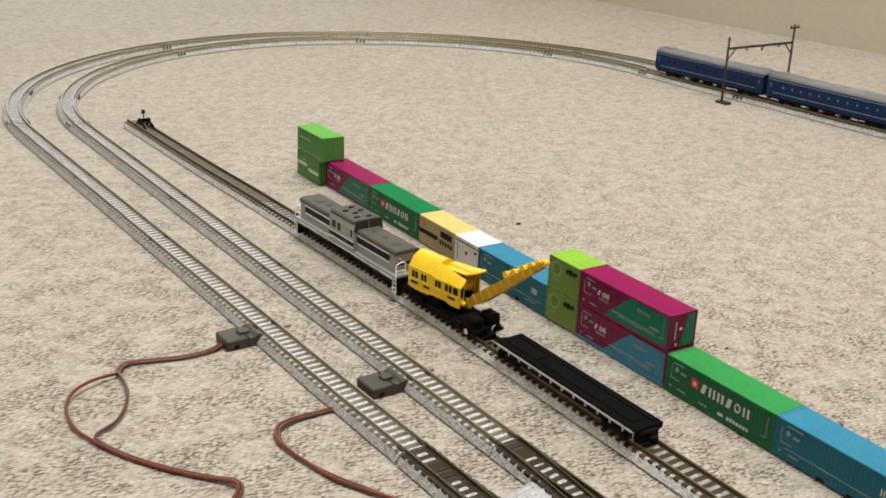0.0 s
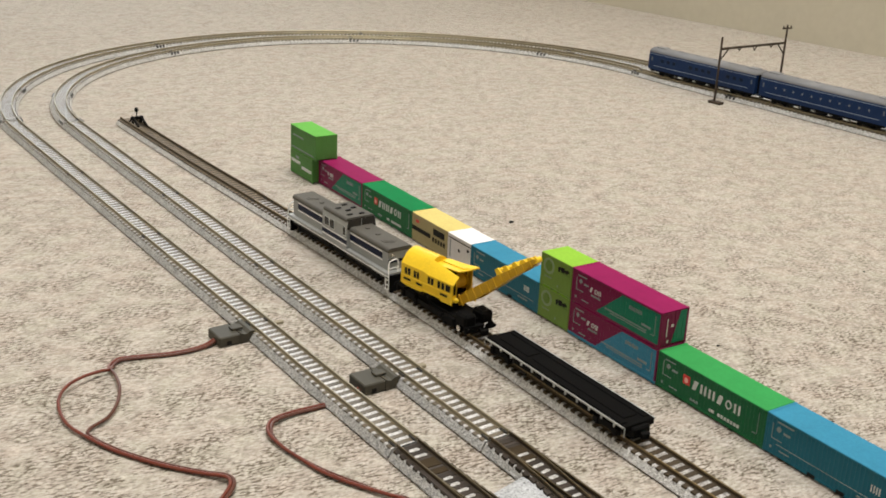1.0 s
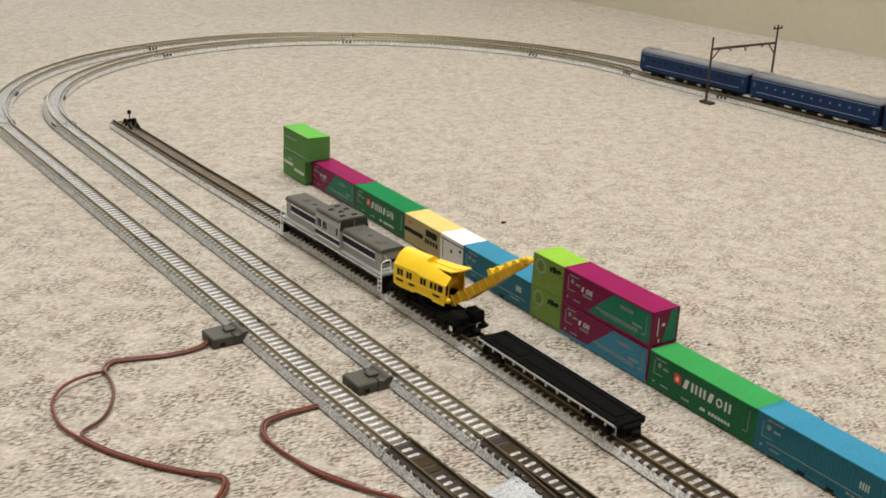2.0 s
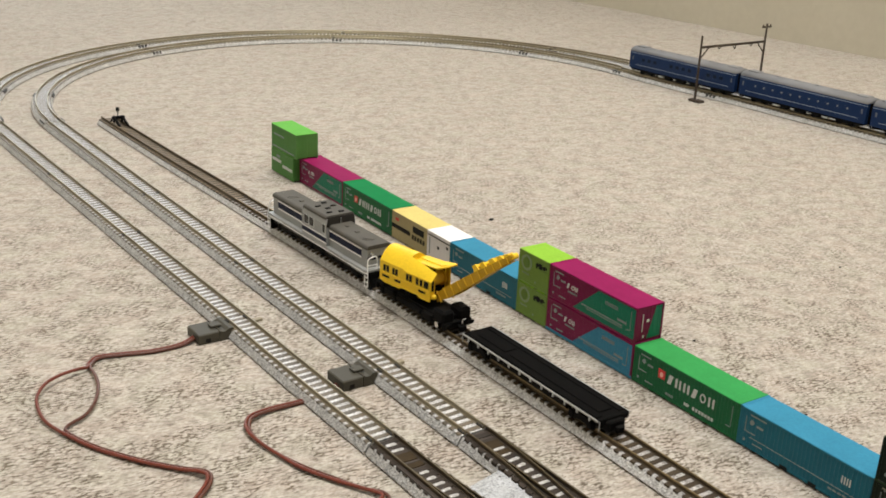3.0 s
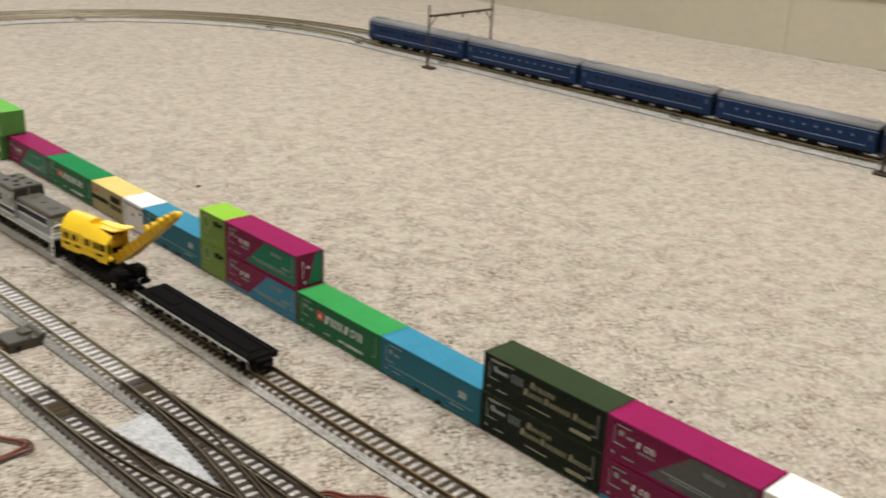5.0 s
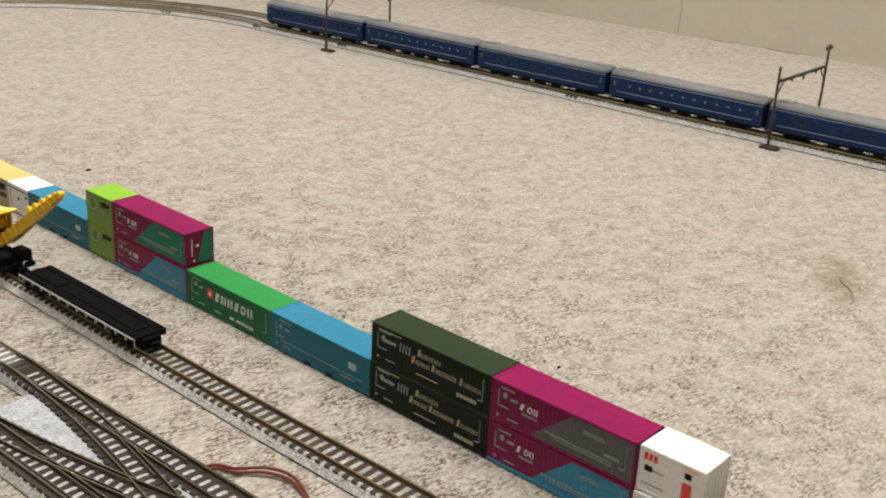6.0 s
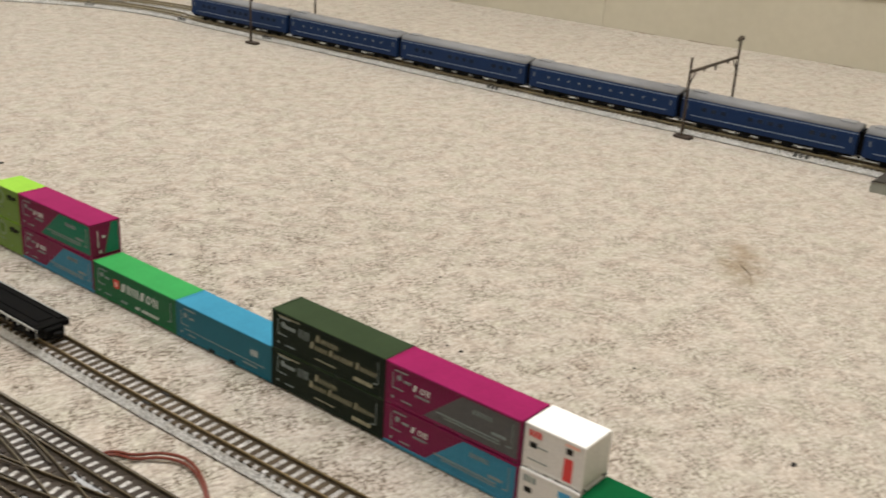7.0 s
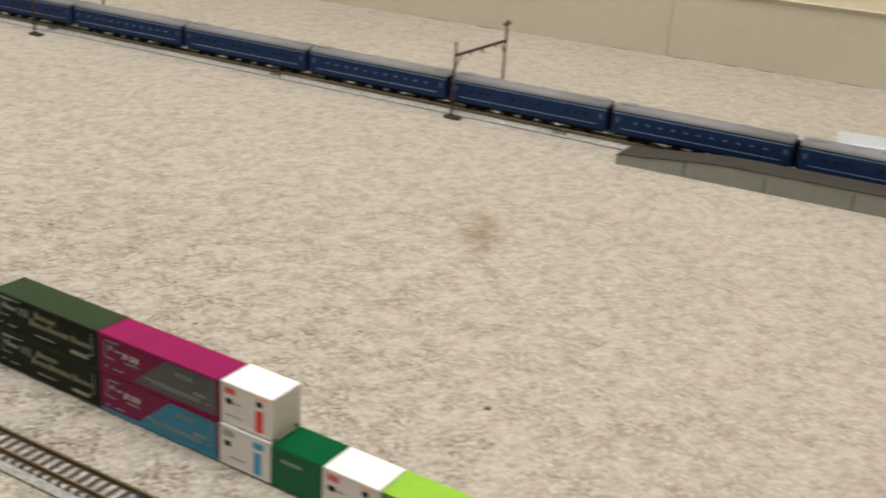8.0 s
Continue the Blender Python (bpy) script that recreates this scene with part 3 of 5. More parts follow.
# the double crossover between the running lines
def double_crossover():
    root = empty("double_crossover")
    tagged(root, "scissors crossover track with brown sleepers and pale ballast infill", "track")
    y_end, y_far = -40.0, 254.0

    def blend(y, a, b):
        u = max(0.0, min(1.0, (243.0 - y) / 262.0))
        s = 0.5 - 0.5 * math.cos(math.pi * u)
        return glide(a, y) * (1 - s) + glide(b, y) * s
    ys = np.arange(y_end, y_far, 5.0).tolist() + [y_far]
    through_lines = [[(glide(OUTER, y), y) for y in ys], [(glide(INNER, y), y) for y in ys if y < 240] + [(glide(INNER, 241.2), 241.2)]]
    cross_lines = [[(blend(y, OUTER, INNER), y) for y in ys if y < 240], [(blend(y, INNER, OUTER), y) for y in ys if y < 240]]
    for ln in through_lines:
        bm = bmesh.new()
        sweep(bm, ln, BED)
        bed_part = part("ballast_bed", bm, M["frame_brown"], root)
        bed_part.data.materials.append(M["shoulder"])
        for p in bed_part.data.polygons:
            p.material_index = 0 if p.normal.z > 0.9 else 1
    for low, ln in zip((0.08, 0.15), cross_lines):
        bm = bmesh.new()
        sweep(bm, [(p[0], p[1], -low) for p in ln], [(u * 0.9, max(v, 0.2)) for u, v in BED])
        part("ballast_bed", bm, M["frame_brown"], root)
    # infill between the two beds, a little lower, speckled pale grey
    bm = bmesh.new()
    prism(bm, [(glide(OUTER, y_end) + 5, y_end), (glide(INNER, y_end) - 5, y_end), (glide(INNER, 196) - 7.0, 196), (glide(INNER, 207) - 7.4, 207), (glide(INNER, 215) - 8.8, 215), (glide(OUTER, 211) + 8.8, 211), (glide(OUTER, 204) + 7.4, 204), (glide(OUTER, 190) + 6.6, 190)], "z", 0, 3.9)
    part("ballast_infill", bm, M["bed_pale"], root, "pale speckled ballast infill between the tracks")
    for k, ln in enumerate(through_lines + cross_lines):
        low = 0.12 if k > 1 else 0.0
        for side in (-GAUGE, GAUGE):
            bm = bmesh.new()
            sweep(bm, [(p[0], p[1], -low) for p in ln], shifted(RAIL_HEAD, side))
            rail = part("rail", bm, M["rail_dark"], root)
            bm = bmesh.new()
            sweep(bm, [(p[0], p[1], -low) for p in ln], shifted(RAIL_SIDE, side))
            part("rail_web", bm, M["web_dark"], rail)
        # check rails inside the running rails by the frogs
        for side in (-GAUGE + 1.6, GAUGE - 1.6):
            bm = bmesh.new()
            sweep(bm, [(p[0], p[1], -0.25) for p in ln if 128 < p[1] < 172], shifted(RAIL_HEAD, side))
            part("check_rail", bm, M["web_dark"], root, "brown check rail")
    # timbers: joined wherever the lines overlap
    y = y_end + 2
    while y < y_far:
        spans = sorted((x - 7.2, x + 7.2) for x in [glide(OUTER, y)] + ([glide(INNER, y), blend(y, OUTER, INNER), blend(y, INNER, OUTER)] if y < 239.5 else []))
        merged = []
        for a, b in spans:
            if merged and a < merged[-1][1] + 0.6:
                merged[-1][1] = max(merged[-1][1], b)
            else:
                merged.append([a, b])
        for a, b in merged:
            h = (b - a) / 2
            bm = bmesh.new()
            prism(bm, [(-h, 3.3), (-h, 4.74), (-h + 0.2, 4.84), (h - 0.2, 4.84), (h, 4.74), (h, 3.3)], "y", -1.42, 1.42)
            bm.transform(Matrix.Translation(((a + b) / 2, y, 0)))
            part("sleeper", bm, M["sleeper_dark"], root)
        y += PITCH
    # pale ballast between the timbers, inside each pair of rails
    bm = bmesh.new()
    prism(bm, [(-2.7, 0.1), (-2.2, 0.85), (2.1, 0.95), (2.75, 0.2), (2.3, -0.8), (-2.0, -0.95)], "z", 4.2, 4.9)
    bm.transform(Matrix.Scale(0.001, 4))
    bmesh.ops.recalc_face_normals(bm, faces=bm.faces)
    pad = bpy.data.meshes.new("ballast_patch")
    bm.to_mesh(pad)
    bm.free()
    pad.materials.append(M["bed_matte"])
    lines = ((lambda v: glide(OUTER, v), 252, 0), (lambda v: glide(INNER, v), 239, 0), (lambda v: blend(v, OUTER, INNER), 205, 0.03), (lambda v: blend(v, INNER, OUTER), 205, 0.06))
    taken = []
    for at, stop, low in lines:
        y = y_end + 2 + PITCH / 2
        while y < stop:
            x = at(y)
            if not (228 < y < 243) and all(abs(x - a) > 5.6 or abs(y - b) > 1 for a, b in taken):
                taken.append((x, y))
                ob = new("ballast_patch", pad)
                ob.parent = root
                ob.matrix_local = pose(x / 1000, y / 1000, -low / 1000, 0, 0, math.degrees(math.atan2(5, at(y + 5) - x)) - 90 + random.uniform(-7, 7)) @ Matrix.Diagonal((random.uniform(0.75, 1.1), random.uniform(0.8, 1.1), 1, 1))
            y += PITCH
    # broad brown plastic edging outside the running rails
    for ln, side in ((through_lines[0], 5.9), (through_lines[1], -5.9)):
        bm = bmesh.new()
        sweep(bm, [p for p in ln if p[1] < 236], [(side - 0.9, 4.5), (side - 0.9, 5.2), (side + 0.9, 5.2), (side + 0.9, 4.5)])
        part("edging", bm, M["frame_brown"], root, "dark brown plastic edging")
    # throw-bar covers
    for pts, back in ((OUTER, 0.0), (INNER, 9.0)):
        x = glide(pts, 240 - back)
        bm = bmesh.new()
        box(bm, x - 3.8, x + 3.8, 236.2 - back, 242.0 - back, 4.6, 4.95, 0.1)
        box(bm, x - 3.8, x + 3.8, 231.0 - back, 234.4 - back, 4.6, 4.92, 0.1)
        part("throw_bar", bm, M["throw_brown"], root, "dark brown throw bar cover")


double_crossover()


# ---- goods containers ----
H = 17.4
W = 16.5


UNIT = {}


def unit_mark(mat, shape="box"):
    """A thin unit shape for printing: a box, a slanted box, a disc or a ring, facing x."""
    if (mat, shape) not in UNIT:
        bm = bmesh.new()
        if shape == "ring":
            loops = [[bm.verts.new((x, r * math.cos(a), r * math.sin(a))) for a in (2 * math.pi * k / 20 for k in range(20))] for x, r in ((0.5, 0.5), (-0.5, 0.5), (-0.5, 0.34), (0.5, 0.34))]
            for p, q in zip(loops, loops[1:] + loops[:1]):
                for k in range(20):
                    bm.faces.new((p[k], p[(k + 1) % 20], q[(k + 1) % 20], q[k]))
        elif shape == "disc":
            prism(bm, [(0.5 * math.cos(2 * math.pi * k / 18), 0.5 * math.sin(2 * math.pi * k / 18)) for k in range(18)], "x", -0.7, 0.7)
        elif shape == "slant":
            prism(bm, [(-0.15, -0.5), (0.5, -0.5), (0.15, 0.5), (-0.5, 0.5)], "x", -0.5, 0.5)
        else:
            bmesh.ops.create_cube(bm, size=1.0)
        bmesh.ops.recalc_face_normals(bm, faces=bm.faces)
        UNIT[mat, shape] = bpy.data.meshes.new("marking")
        bm.to_mesh(UNIT[mat, shape])
        bm.free()
        UNIT[mat, shape].materials.append(M[mat])
    return UNIT[mat, shape]


def container(length, side_mat, roof_mat, frame_mat, end_mat=None, marks=(), end_marks=(), label="", ribs=True, height=H, rim=True):
    """A 1:150 freight container: ribbed sides in a frame, roof, doors with locking bars, feet, printing. Far end +y, seen side -x."""
    root = empty("freight_container")
    tagged(root, label, "container")
    L, h = length / 2, height
    bm = bmesh.new()
    box(bm, -W / 2 + 0.45, W / 2 - 0.45, -L + 0.5, L - 0.5, 0.55, h - 0.5)
    part("body", bm, frame_mat, root)
    # frame: posts, top and bottom rails
    bm = bmesh.new()
    for sx in (-1, 1):
        for sy in (-1, 1):
            box(bm, sx * W / 2, sx * (W / 2 - 1.0), sy * L, sy * (L - 1.1), 0.1, h - 0.35, 0.12)
        box(bm, sx * W / 2, sx * (W / 2 - 0.7), -L + 1.05, L - 1.05, 0.4, 1.5, 0.1)
        box(bm, sx * W / 2, sx * (W / 2 - 0.7), -L + 1.05, L - 1.05, h - 1.15, h - 0.4, 0.1)
    part("corner_frame", bm, frame_mat, root)
    # ribbed side sheets
    for sx in (-1, 1):
        bm = bmesh.new()
        n = max(8, int(length / 1.9)) if ribs else 1
        outline = []
        step = (2 * L - 2.2) / n
        for i in range(n):
            y0 = -L + 1.1 + i * step
            if ribs:
                outline += [(y0, 0.32), (y0 + step * 0.55, 0.32), (y0 + step * 0.65, 0.20), (y0 + step * 0.92, 0.20)]
            else:
                outline += [(y0, 0.2), (y0 + step, 0.2)]
        outline.append((L - 1.1, 0.32))
        lo = [bm.verts.new((sx * (W / 2 - q), y, 1.5)) for y, q in outline]
        hi = [bm.verts.new((sx * (W / 2 - q), y, h - 1.15)) for y, q in outline]
        for i in range(len(lo) - 1):
            bm.faces.new((lo[i], lo[i + 1], hi[i + 1], hi[i]))
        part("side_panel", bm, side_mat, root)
    # roof with a slight rim
    bm = bmesh.new()
    box(bm, -W / 2 + 0.1, W / 2 - 0.1, -L + 0.1, L - 0.1, h - 0.42, h - 0.05, 0.15)
    if rim:
        for sy in (-1, 1):
            box(bm, -W / 2 + 0.05, W / 2 - 0.05, sy * (L - 0.05), sy * (L - 1.2), h - 0.3, h + 0.12, 0.1)
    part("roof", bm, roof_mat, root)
    # end doors
    for sy in (-1, 1):
        for sx in (-1, 1):
            bm = bmesh.new()
            box(bm, sx * 0.15, sx * (W / 2 - 1.05), sy * (L - 0.55), sy * (L - 0.2), 1.3, h - 0.95, 0.08)
            door = part("door", bm, end_mat or side_mat, root)
            for bar in (2.2, 5.0):
                bm = bmesh.new()
                tube(bm, (sx * bar, sy * (L - 0.1), 1.4), (sx * bar, sy * (L - 0.1), h - 1.2), 0.07, 6)
                part("locking_bar", bm, end_mat or side_mat, door)
    for sx in (-1, 1):
        for sy in (-0.93, -0.2, 0.2, 0.93):
            bm = bmesh.new()
            box(bm, sx * W / 2 - sx * 0.2, sx * (W / 2 - 2.2), sy * L - 1.1, sy * L + 1.1, 0, 0.6)
            part("foot", bm, M["dark_grey"], root)
    # printing on the long sides: u from the far end to the near end, v upwards
    for u0, u1, v0, v1, mat, *shape in marks:
        ob = new("marking", unit_mark(mat, *shape))
        ob.parent = root
        ob.matrix_local = Matrix.LocRotScale((-W / 2000 + 0.00014, (L - (u0 + u1) / 2 * length) / 1000, (v0 + v1) / 2 * h / 1000), None, (0.00032, (u1 - u0) * length / 1000, (v1 - v0) * h / 1000))
    if end_marks:
        for a, b, v0, v1 in end_marks:
            ob = new("marking", unit_mark("print_white"))
            ob.parent = root
            ob.matrix_local = Matrix.LocRotScale(((a + b) / 4 * W / 1000, (-L + 0.14) / 1000, (v0 + v1) / 2 * h / 1000), None, ((b - a) * W / 2000, 0.0003, (v1 - v0) * h / 1000))
    return root


def letters(n, u0, u1, v0, v1, mat, solid=0.72):
    """A run of plain bars the size of a word."""
    w = (u1 - u0) / n
    return [(u0 + i * w, u0 + i * w + w * solid, v0, v1, mat) for i in range(n)]


def strokes(n, u0, u1, v0, v1, mat, shape="box", solid=0.70):
    """A run of plain upright strokes, two to each place, the size of a word."""
    w = (u1 - u0) / n
    s = w * solid * 0.29
    return [(u0 + i * w + k, u0 + i * w + k + s, v0, v1, mat, shape) for i in range(n) for k in (0.0, w * solid - s)]


def corner_brackets(mat="print_white"):
    return [(0.055, 0.059, 0.44, 0.80, mat), (0.055, 0.14, 0.42, 0.436, mat), (0.052, 0.066, 0.17, 0.23, mat), (0.13, 0.21, 0.18, 0.203, mat),
            (0.09, 0.122, 0.64, 0.77, mat, "disc"), (0.145, 0.195, 0.64, 0.69, mat), (0.07, 0.17, 0.845, 0.87, mat), (0.937, 0.940, 0.30, 0.84, mat), (0.90, 0.936, 0.277, 0.292, mat)]


# side magenta, darker than the roof's MAGENTA_TOP for the shade on it
MAGENTA = (0.168, 0.008, 0.057)
MAGENTA_TOP = (0.25, 0.016, 0.090)
TEAL = (0.010, 0.165, 0.10)
SKY = (0.035, 0.20, 0.33)
GREY = (0.095, 0.095, 0.10)
# moulded roofs, and printed sides darkened in the paint to stand for shade
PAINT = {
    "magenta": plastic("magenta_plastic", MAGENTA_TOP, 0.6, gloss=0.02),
    "magenta_shaded_print": plastic("shaded_magenta_print", MAGENTA, 0.42, gloss=0.2),
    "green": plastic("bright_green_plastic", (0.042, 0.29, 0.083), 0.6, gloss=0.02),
    "green_shaded_print": plastic("shaded_green_print", (0.009, 0.115, 0.038), 0.42, gloss=0.2),
    "deep_green": plastic("shaded_deep_green_print", (0.008, 0.108, 0.042), 0.42, gloss=0.2),
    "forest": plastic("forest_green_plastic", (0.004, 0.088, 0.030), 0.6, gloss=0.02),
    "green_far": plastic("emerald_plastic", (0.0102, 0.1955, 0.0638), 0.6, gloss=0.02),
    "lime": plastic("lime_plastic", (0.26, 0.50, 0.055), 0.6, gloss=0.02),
    "lime_shaded_print": plastic("shaded_lime_print", (0.144, 0.2448, 0.0432), 0.42, gloss=0.2),
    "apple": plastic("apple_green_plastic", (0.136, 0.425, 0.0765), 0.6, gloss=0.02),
    "apple_shaded_print": plastic("shaded_apple_print", (0.0825, 0.225, 0.0562), 0.42, gloss=0.2),
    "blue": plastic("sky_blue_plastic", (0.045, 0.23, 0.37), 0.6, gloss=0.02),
    "blue_print_and_shade": plastic("shaded_sky_blue_print", (0.012, 0.118, 0.178), 0.42, gloss=0.2),
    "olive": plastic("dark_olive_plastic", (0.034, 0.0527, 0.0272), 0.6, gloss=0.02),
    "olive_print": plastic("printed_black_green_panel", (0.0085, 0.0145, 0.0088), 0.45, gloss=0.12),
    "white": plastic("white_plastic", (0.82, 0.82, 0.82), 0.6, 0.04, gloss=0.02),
    "white_print_and_shade": plastic("shaded_white_print", (0.68, 0.66, 0.66), 0.4, 0.05, gloss=0.3),
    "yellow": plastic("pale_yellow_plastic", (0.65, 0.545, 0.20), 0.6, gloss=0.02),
    "yellow_shaded_print": plastic("shaded_buff_print", (0.357, 0.2975, 0.1445), 0.42, gloss=0.2),
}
LEN = 62.6
L2 = LEN / 2000
TONE = {
    "mag_teal": two_tone("magenta_and_teal", MAGENTA, TEAL, L2 * (1 - 2 * 0.27), L2 * (1 - 2 * 0.60), 0.0174),
    "mag_sky": two_tone("magenta_and_sky", MAGENTA, SKY, L2 * (1 - 2 * 0.30), L2 * (1 - 2 * 0.63), 0.0174),
    "mag_grey": two_tone("magenta_and_grey", MAGENTA, GREY, L2 * (1 - 2 * 0.27), L2 * (1 - 2 * 0.60), 0.0174),
    "end_teal": two_tone("magenta_and_teal_end", TEAL, MAGENTA, -0.0015, 0.0035, 0.0174, axis="X"),
}


def retail_marks():
    m = corner_brackets("print_grey")
    m += [(0.215, 0.245, 0.55, 0.69, "print_white", "slant"), (0.27, 0.305, 0.55, 0.69, "print_white", "ring")] + strokes(1, 0.315, 0.35, 0.55, 0.69, "print_white")
    m += letters(8, 0.235, 0.345, 0.44, 0.49, "print_grey", 0.6)
    m += letters(16, 0.40, 0.86, 0.30, 0.335, "print_grey")
    m += letters(14, 0.46, 0.86, 0.24, 0.265, "print_grey")
    m += strokes(5, 0.66, 0.80, 0.66, 0.76, "print_grey") + letters(8, 0.80, 0.90, 0.40, 0.46, "print_grey")
    return m


def carrier_marks():
    m = corner_brackets("print_grey")
    m += [(0.255, 0.318, 0.50, 0.74, "print_red"), (0.27, 0.303, 0.54, 0.68, "print_pink", "disc")]
    for i, shape in enumerate(("slant", "box", "box", "slant", "ring", "box")):
        u = 0.345 + 0.077 * i
        m += strokes(1, u, u + 0.075, 0.48, 0.72, "print_white") if shape == "box" else [(u, u + 0.052, 0.48, 0.72, "print_white", shape)]
    m += letters(7, 0.60, 0.80, 0.155, 0.235, "print_white", 0.6) + letters(3, 0.34, 0.42, 0.15, 0.21, "print_grey")
    m += letters(3, 0.52, 0.57, 0.16, 0.23, "print_white")
    return m


def liner_marks():
    m = corner_brackets("print_grey") + letters(6, 0.10, 0.22, 0.62, 0.70, "print_grey")
    m += [(0.06, 0.26, 0.885, 0.905, "print_gold")]
    m += strokes(2, 0.25, 0.355, 0.56, 0.77, "print_grey", "slant")
    m += [(0.405, 0.43, 0.65, 0.82, "print_gold", "slant")] + strokes(4, 0.435, 0.61, 0.65, 0.765, "print_gold", "slant")
    m += [(0.355, 0.385, 0.43, 0.60, "print_gold", "slant"), (0.525, 0.55, 0.43, 0.60, "print_gold", "slant"), (0.755, 0.78, 0.43, 0.60, "print_gold", "slant")]
    m += strokes(4, 0.395, 0.515, 0.43, 0.54, "print_gold", "slant") + strokes(6, 0.56, 0.735, 0.43, 0.55, "print_gold", "slant") + strokes(4, 0.79, 0.93, 0.43, 0.54, "print_gold", "slant")
    m += [(0.40, 0.58, 0.20, 0.215, "print_gold")] + letters(6, 0.74, 0.90, 0.14, 0.23, "print_gold", 0.7)
    return m


def rail_blue_marks():
    m = corner_brackets("print_grey")[:6] + letters(9, 0.09, 0.22, 0.86, 0.895, "print_grey")
    m += strokes(2, 0.80, 0.875, 0.50, 0.67, "print_white")
    m += letters(24, 0.10, 0.94, 0.31, 0.325, "print_grey", 0.8)
    m += [(0.36, 0.42, 0.02, 0.10, "print_black"), (0.58, 0.64, 0.02, 0.10, "print_black")] + letters(4, 0.72, 0.86, 0.20, 0.24, "print_grey")
    return m


def place(ob, y_near, y_far, level=0, dx=0.0, turn=0.0):
    ob.matrix_world = pose(W / 2000 + dx, (y_near + y_far) / 2, 0.00045 + level * (H + 0.1) / 1000, 0, 0, turn)
    return ob


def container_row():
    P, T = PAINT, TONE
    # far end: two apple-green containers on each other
    low = container(35, P["apple_shaded_print"], P["apple"], P["apple_shaded_print"], label="apple-green freight container with pale side bands on carpet",
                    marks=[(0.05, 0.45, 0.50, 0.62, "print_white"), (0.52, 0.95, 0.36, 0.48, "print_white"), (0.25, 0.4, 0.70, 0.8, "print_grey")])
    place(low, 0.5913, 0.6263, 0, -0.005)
    up = container(40, P["apple_shaded_print"], P["apple"], P["apple_shaded_print"], label="plain apple-green freight container stacked on another",
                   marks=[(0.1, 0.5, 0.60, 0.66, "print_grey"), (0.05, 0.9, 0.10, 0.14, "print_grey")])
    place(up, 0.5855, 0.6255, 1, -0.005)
    place(container(LEN, T["mag_teal"], P["magenta"], P["magenta_shaded_print"], T["end_teal"], retail_marks(), label="magenta and teal freight container on carpet"), 0.5285, 0.5911)
    place(container(LEN, P["green_shaded_print"], P["green_far"], P["green_shaded_print"], None, carrier_marks(), label="emerald-roofed green freight container with white lettering"), 0.4655, 0.5281)
    place(container(39.6, P["yellow_shaded_print"], P["yellow"], P["yellow_shaded_print"], None,
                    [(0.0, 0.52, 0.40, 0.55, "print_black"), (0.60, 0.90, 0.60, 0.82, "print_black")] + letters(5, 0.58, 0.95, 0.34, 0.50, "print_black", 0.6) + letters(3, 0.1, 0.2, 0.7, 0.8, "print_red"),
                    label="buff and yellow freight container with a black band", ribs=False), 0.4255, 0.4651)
    place(container(24.0, P["white_print_and_shade"], P["white"], P["white_print_and_shade"], None, [(0.02, 0.98, 0.84, 0.87, "print_black"), (0.45, 0.52, 0.50, 0.60, "print_black"), (0.1, 0.13, 0.2, 0.8, "print_grey"), (0.82, 0.9, 0.66, 0.74, "print_black")], label="white twelve-foot freight container in the row", ribs=False, rim=False), 0.4022, 0.4251)
    place(container(LEN, P["blue_print_and_shade"], P["blue"], P["blue_print_and_shade"], None, rail_blue_marks(), label="sky-blue freight container behind the crane boom"), 0.3396, 0.4019)
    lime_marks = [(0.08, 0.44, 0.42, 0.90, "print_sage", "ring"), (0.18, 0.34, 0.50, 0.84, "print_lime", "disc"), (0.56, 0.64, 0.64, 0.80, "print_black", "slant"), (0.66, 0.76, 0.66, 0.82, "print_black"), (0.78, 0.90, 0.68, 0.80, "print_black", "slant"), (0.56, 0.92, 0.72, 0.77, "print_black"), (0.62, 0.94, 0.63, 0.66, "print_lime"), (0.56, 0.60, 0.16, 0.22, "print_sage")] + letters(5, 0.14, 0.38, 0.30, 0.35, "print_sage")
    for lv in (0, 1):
        place(container(24.4, P["lime_shaded_print"], P["lime"], P["lime_shaded_print"], None, lime_marks, label="lime-green twelve-foot freight container in a stack of two", ribs=False, rim=False), 0.3150, 0.3394, lv)
    place(container(LEN, T["mag_sky"], P["magenta"], P["magenta_shaded_print"], T["end_teal"], retail_marks() + [(0.0, 1.0, 0.01, 0.09, "print_sky")], label="magenta and sky-blue freight container under another"), 0.2520, 0.3146)
    place(container(LEN, T["mag_teal"], P["magenta"], P["magenta_shaded_print"], T["end_teal"], retail_marks(), [(-0.55, -0.5, 0.3, 0.8), (-0.25, -0.05, 0.55, 0.62), (-0.45, -0.35, 0.12, 0.2)], label="magenta and teal freight container stacked on another"), 0.2520, 0.3146, 1)
    place(container(LEN, P["deep_green"], P["green"], P["green_shaded_print"], None, carrier_marks(), label="bright green-roofed freight container with white lettering"), 0.1888, 0.2514)
    place(container(LEN, P["blue_print_and_shade"], P["blue"], P["blue_print_and_shade"], None, rail_blue_marks(), label="sky-blue freight container beside dark green ones"), 0.1262, 0.1886)
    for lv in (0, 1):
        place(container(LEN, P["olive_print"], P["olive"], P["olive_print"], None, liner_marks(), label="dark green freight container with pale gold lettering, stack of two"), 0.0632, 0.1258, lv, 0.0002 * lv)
    place(container(LEN, T["mag_sky"], P["magenta"], P["magenta_shaded_print"], None, retail_marks() + [(0.0, 1.0, 0.01, 0.09, "print_sky")], label="magenta and sky-blue freight container under a grey one"), 0.0003, 0.0629)
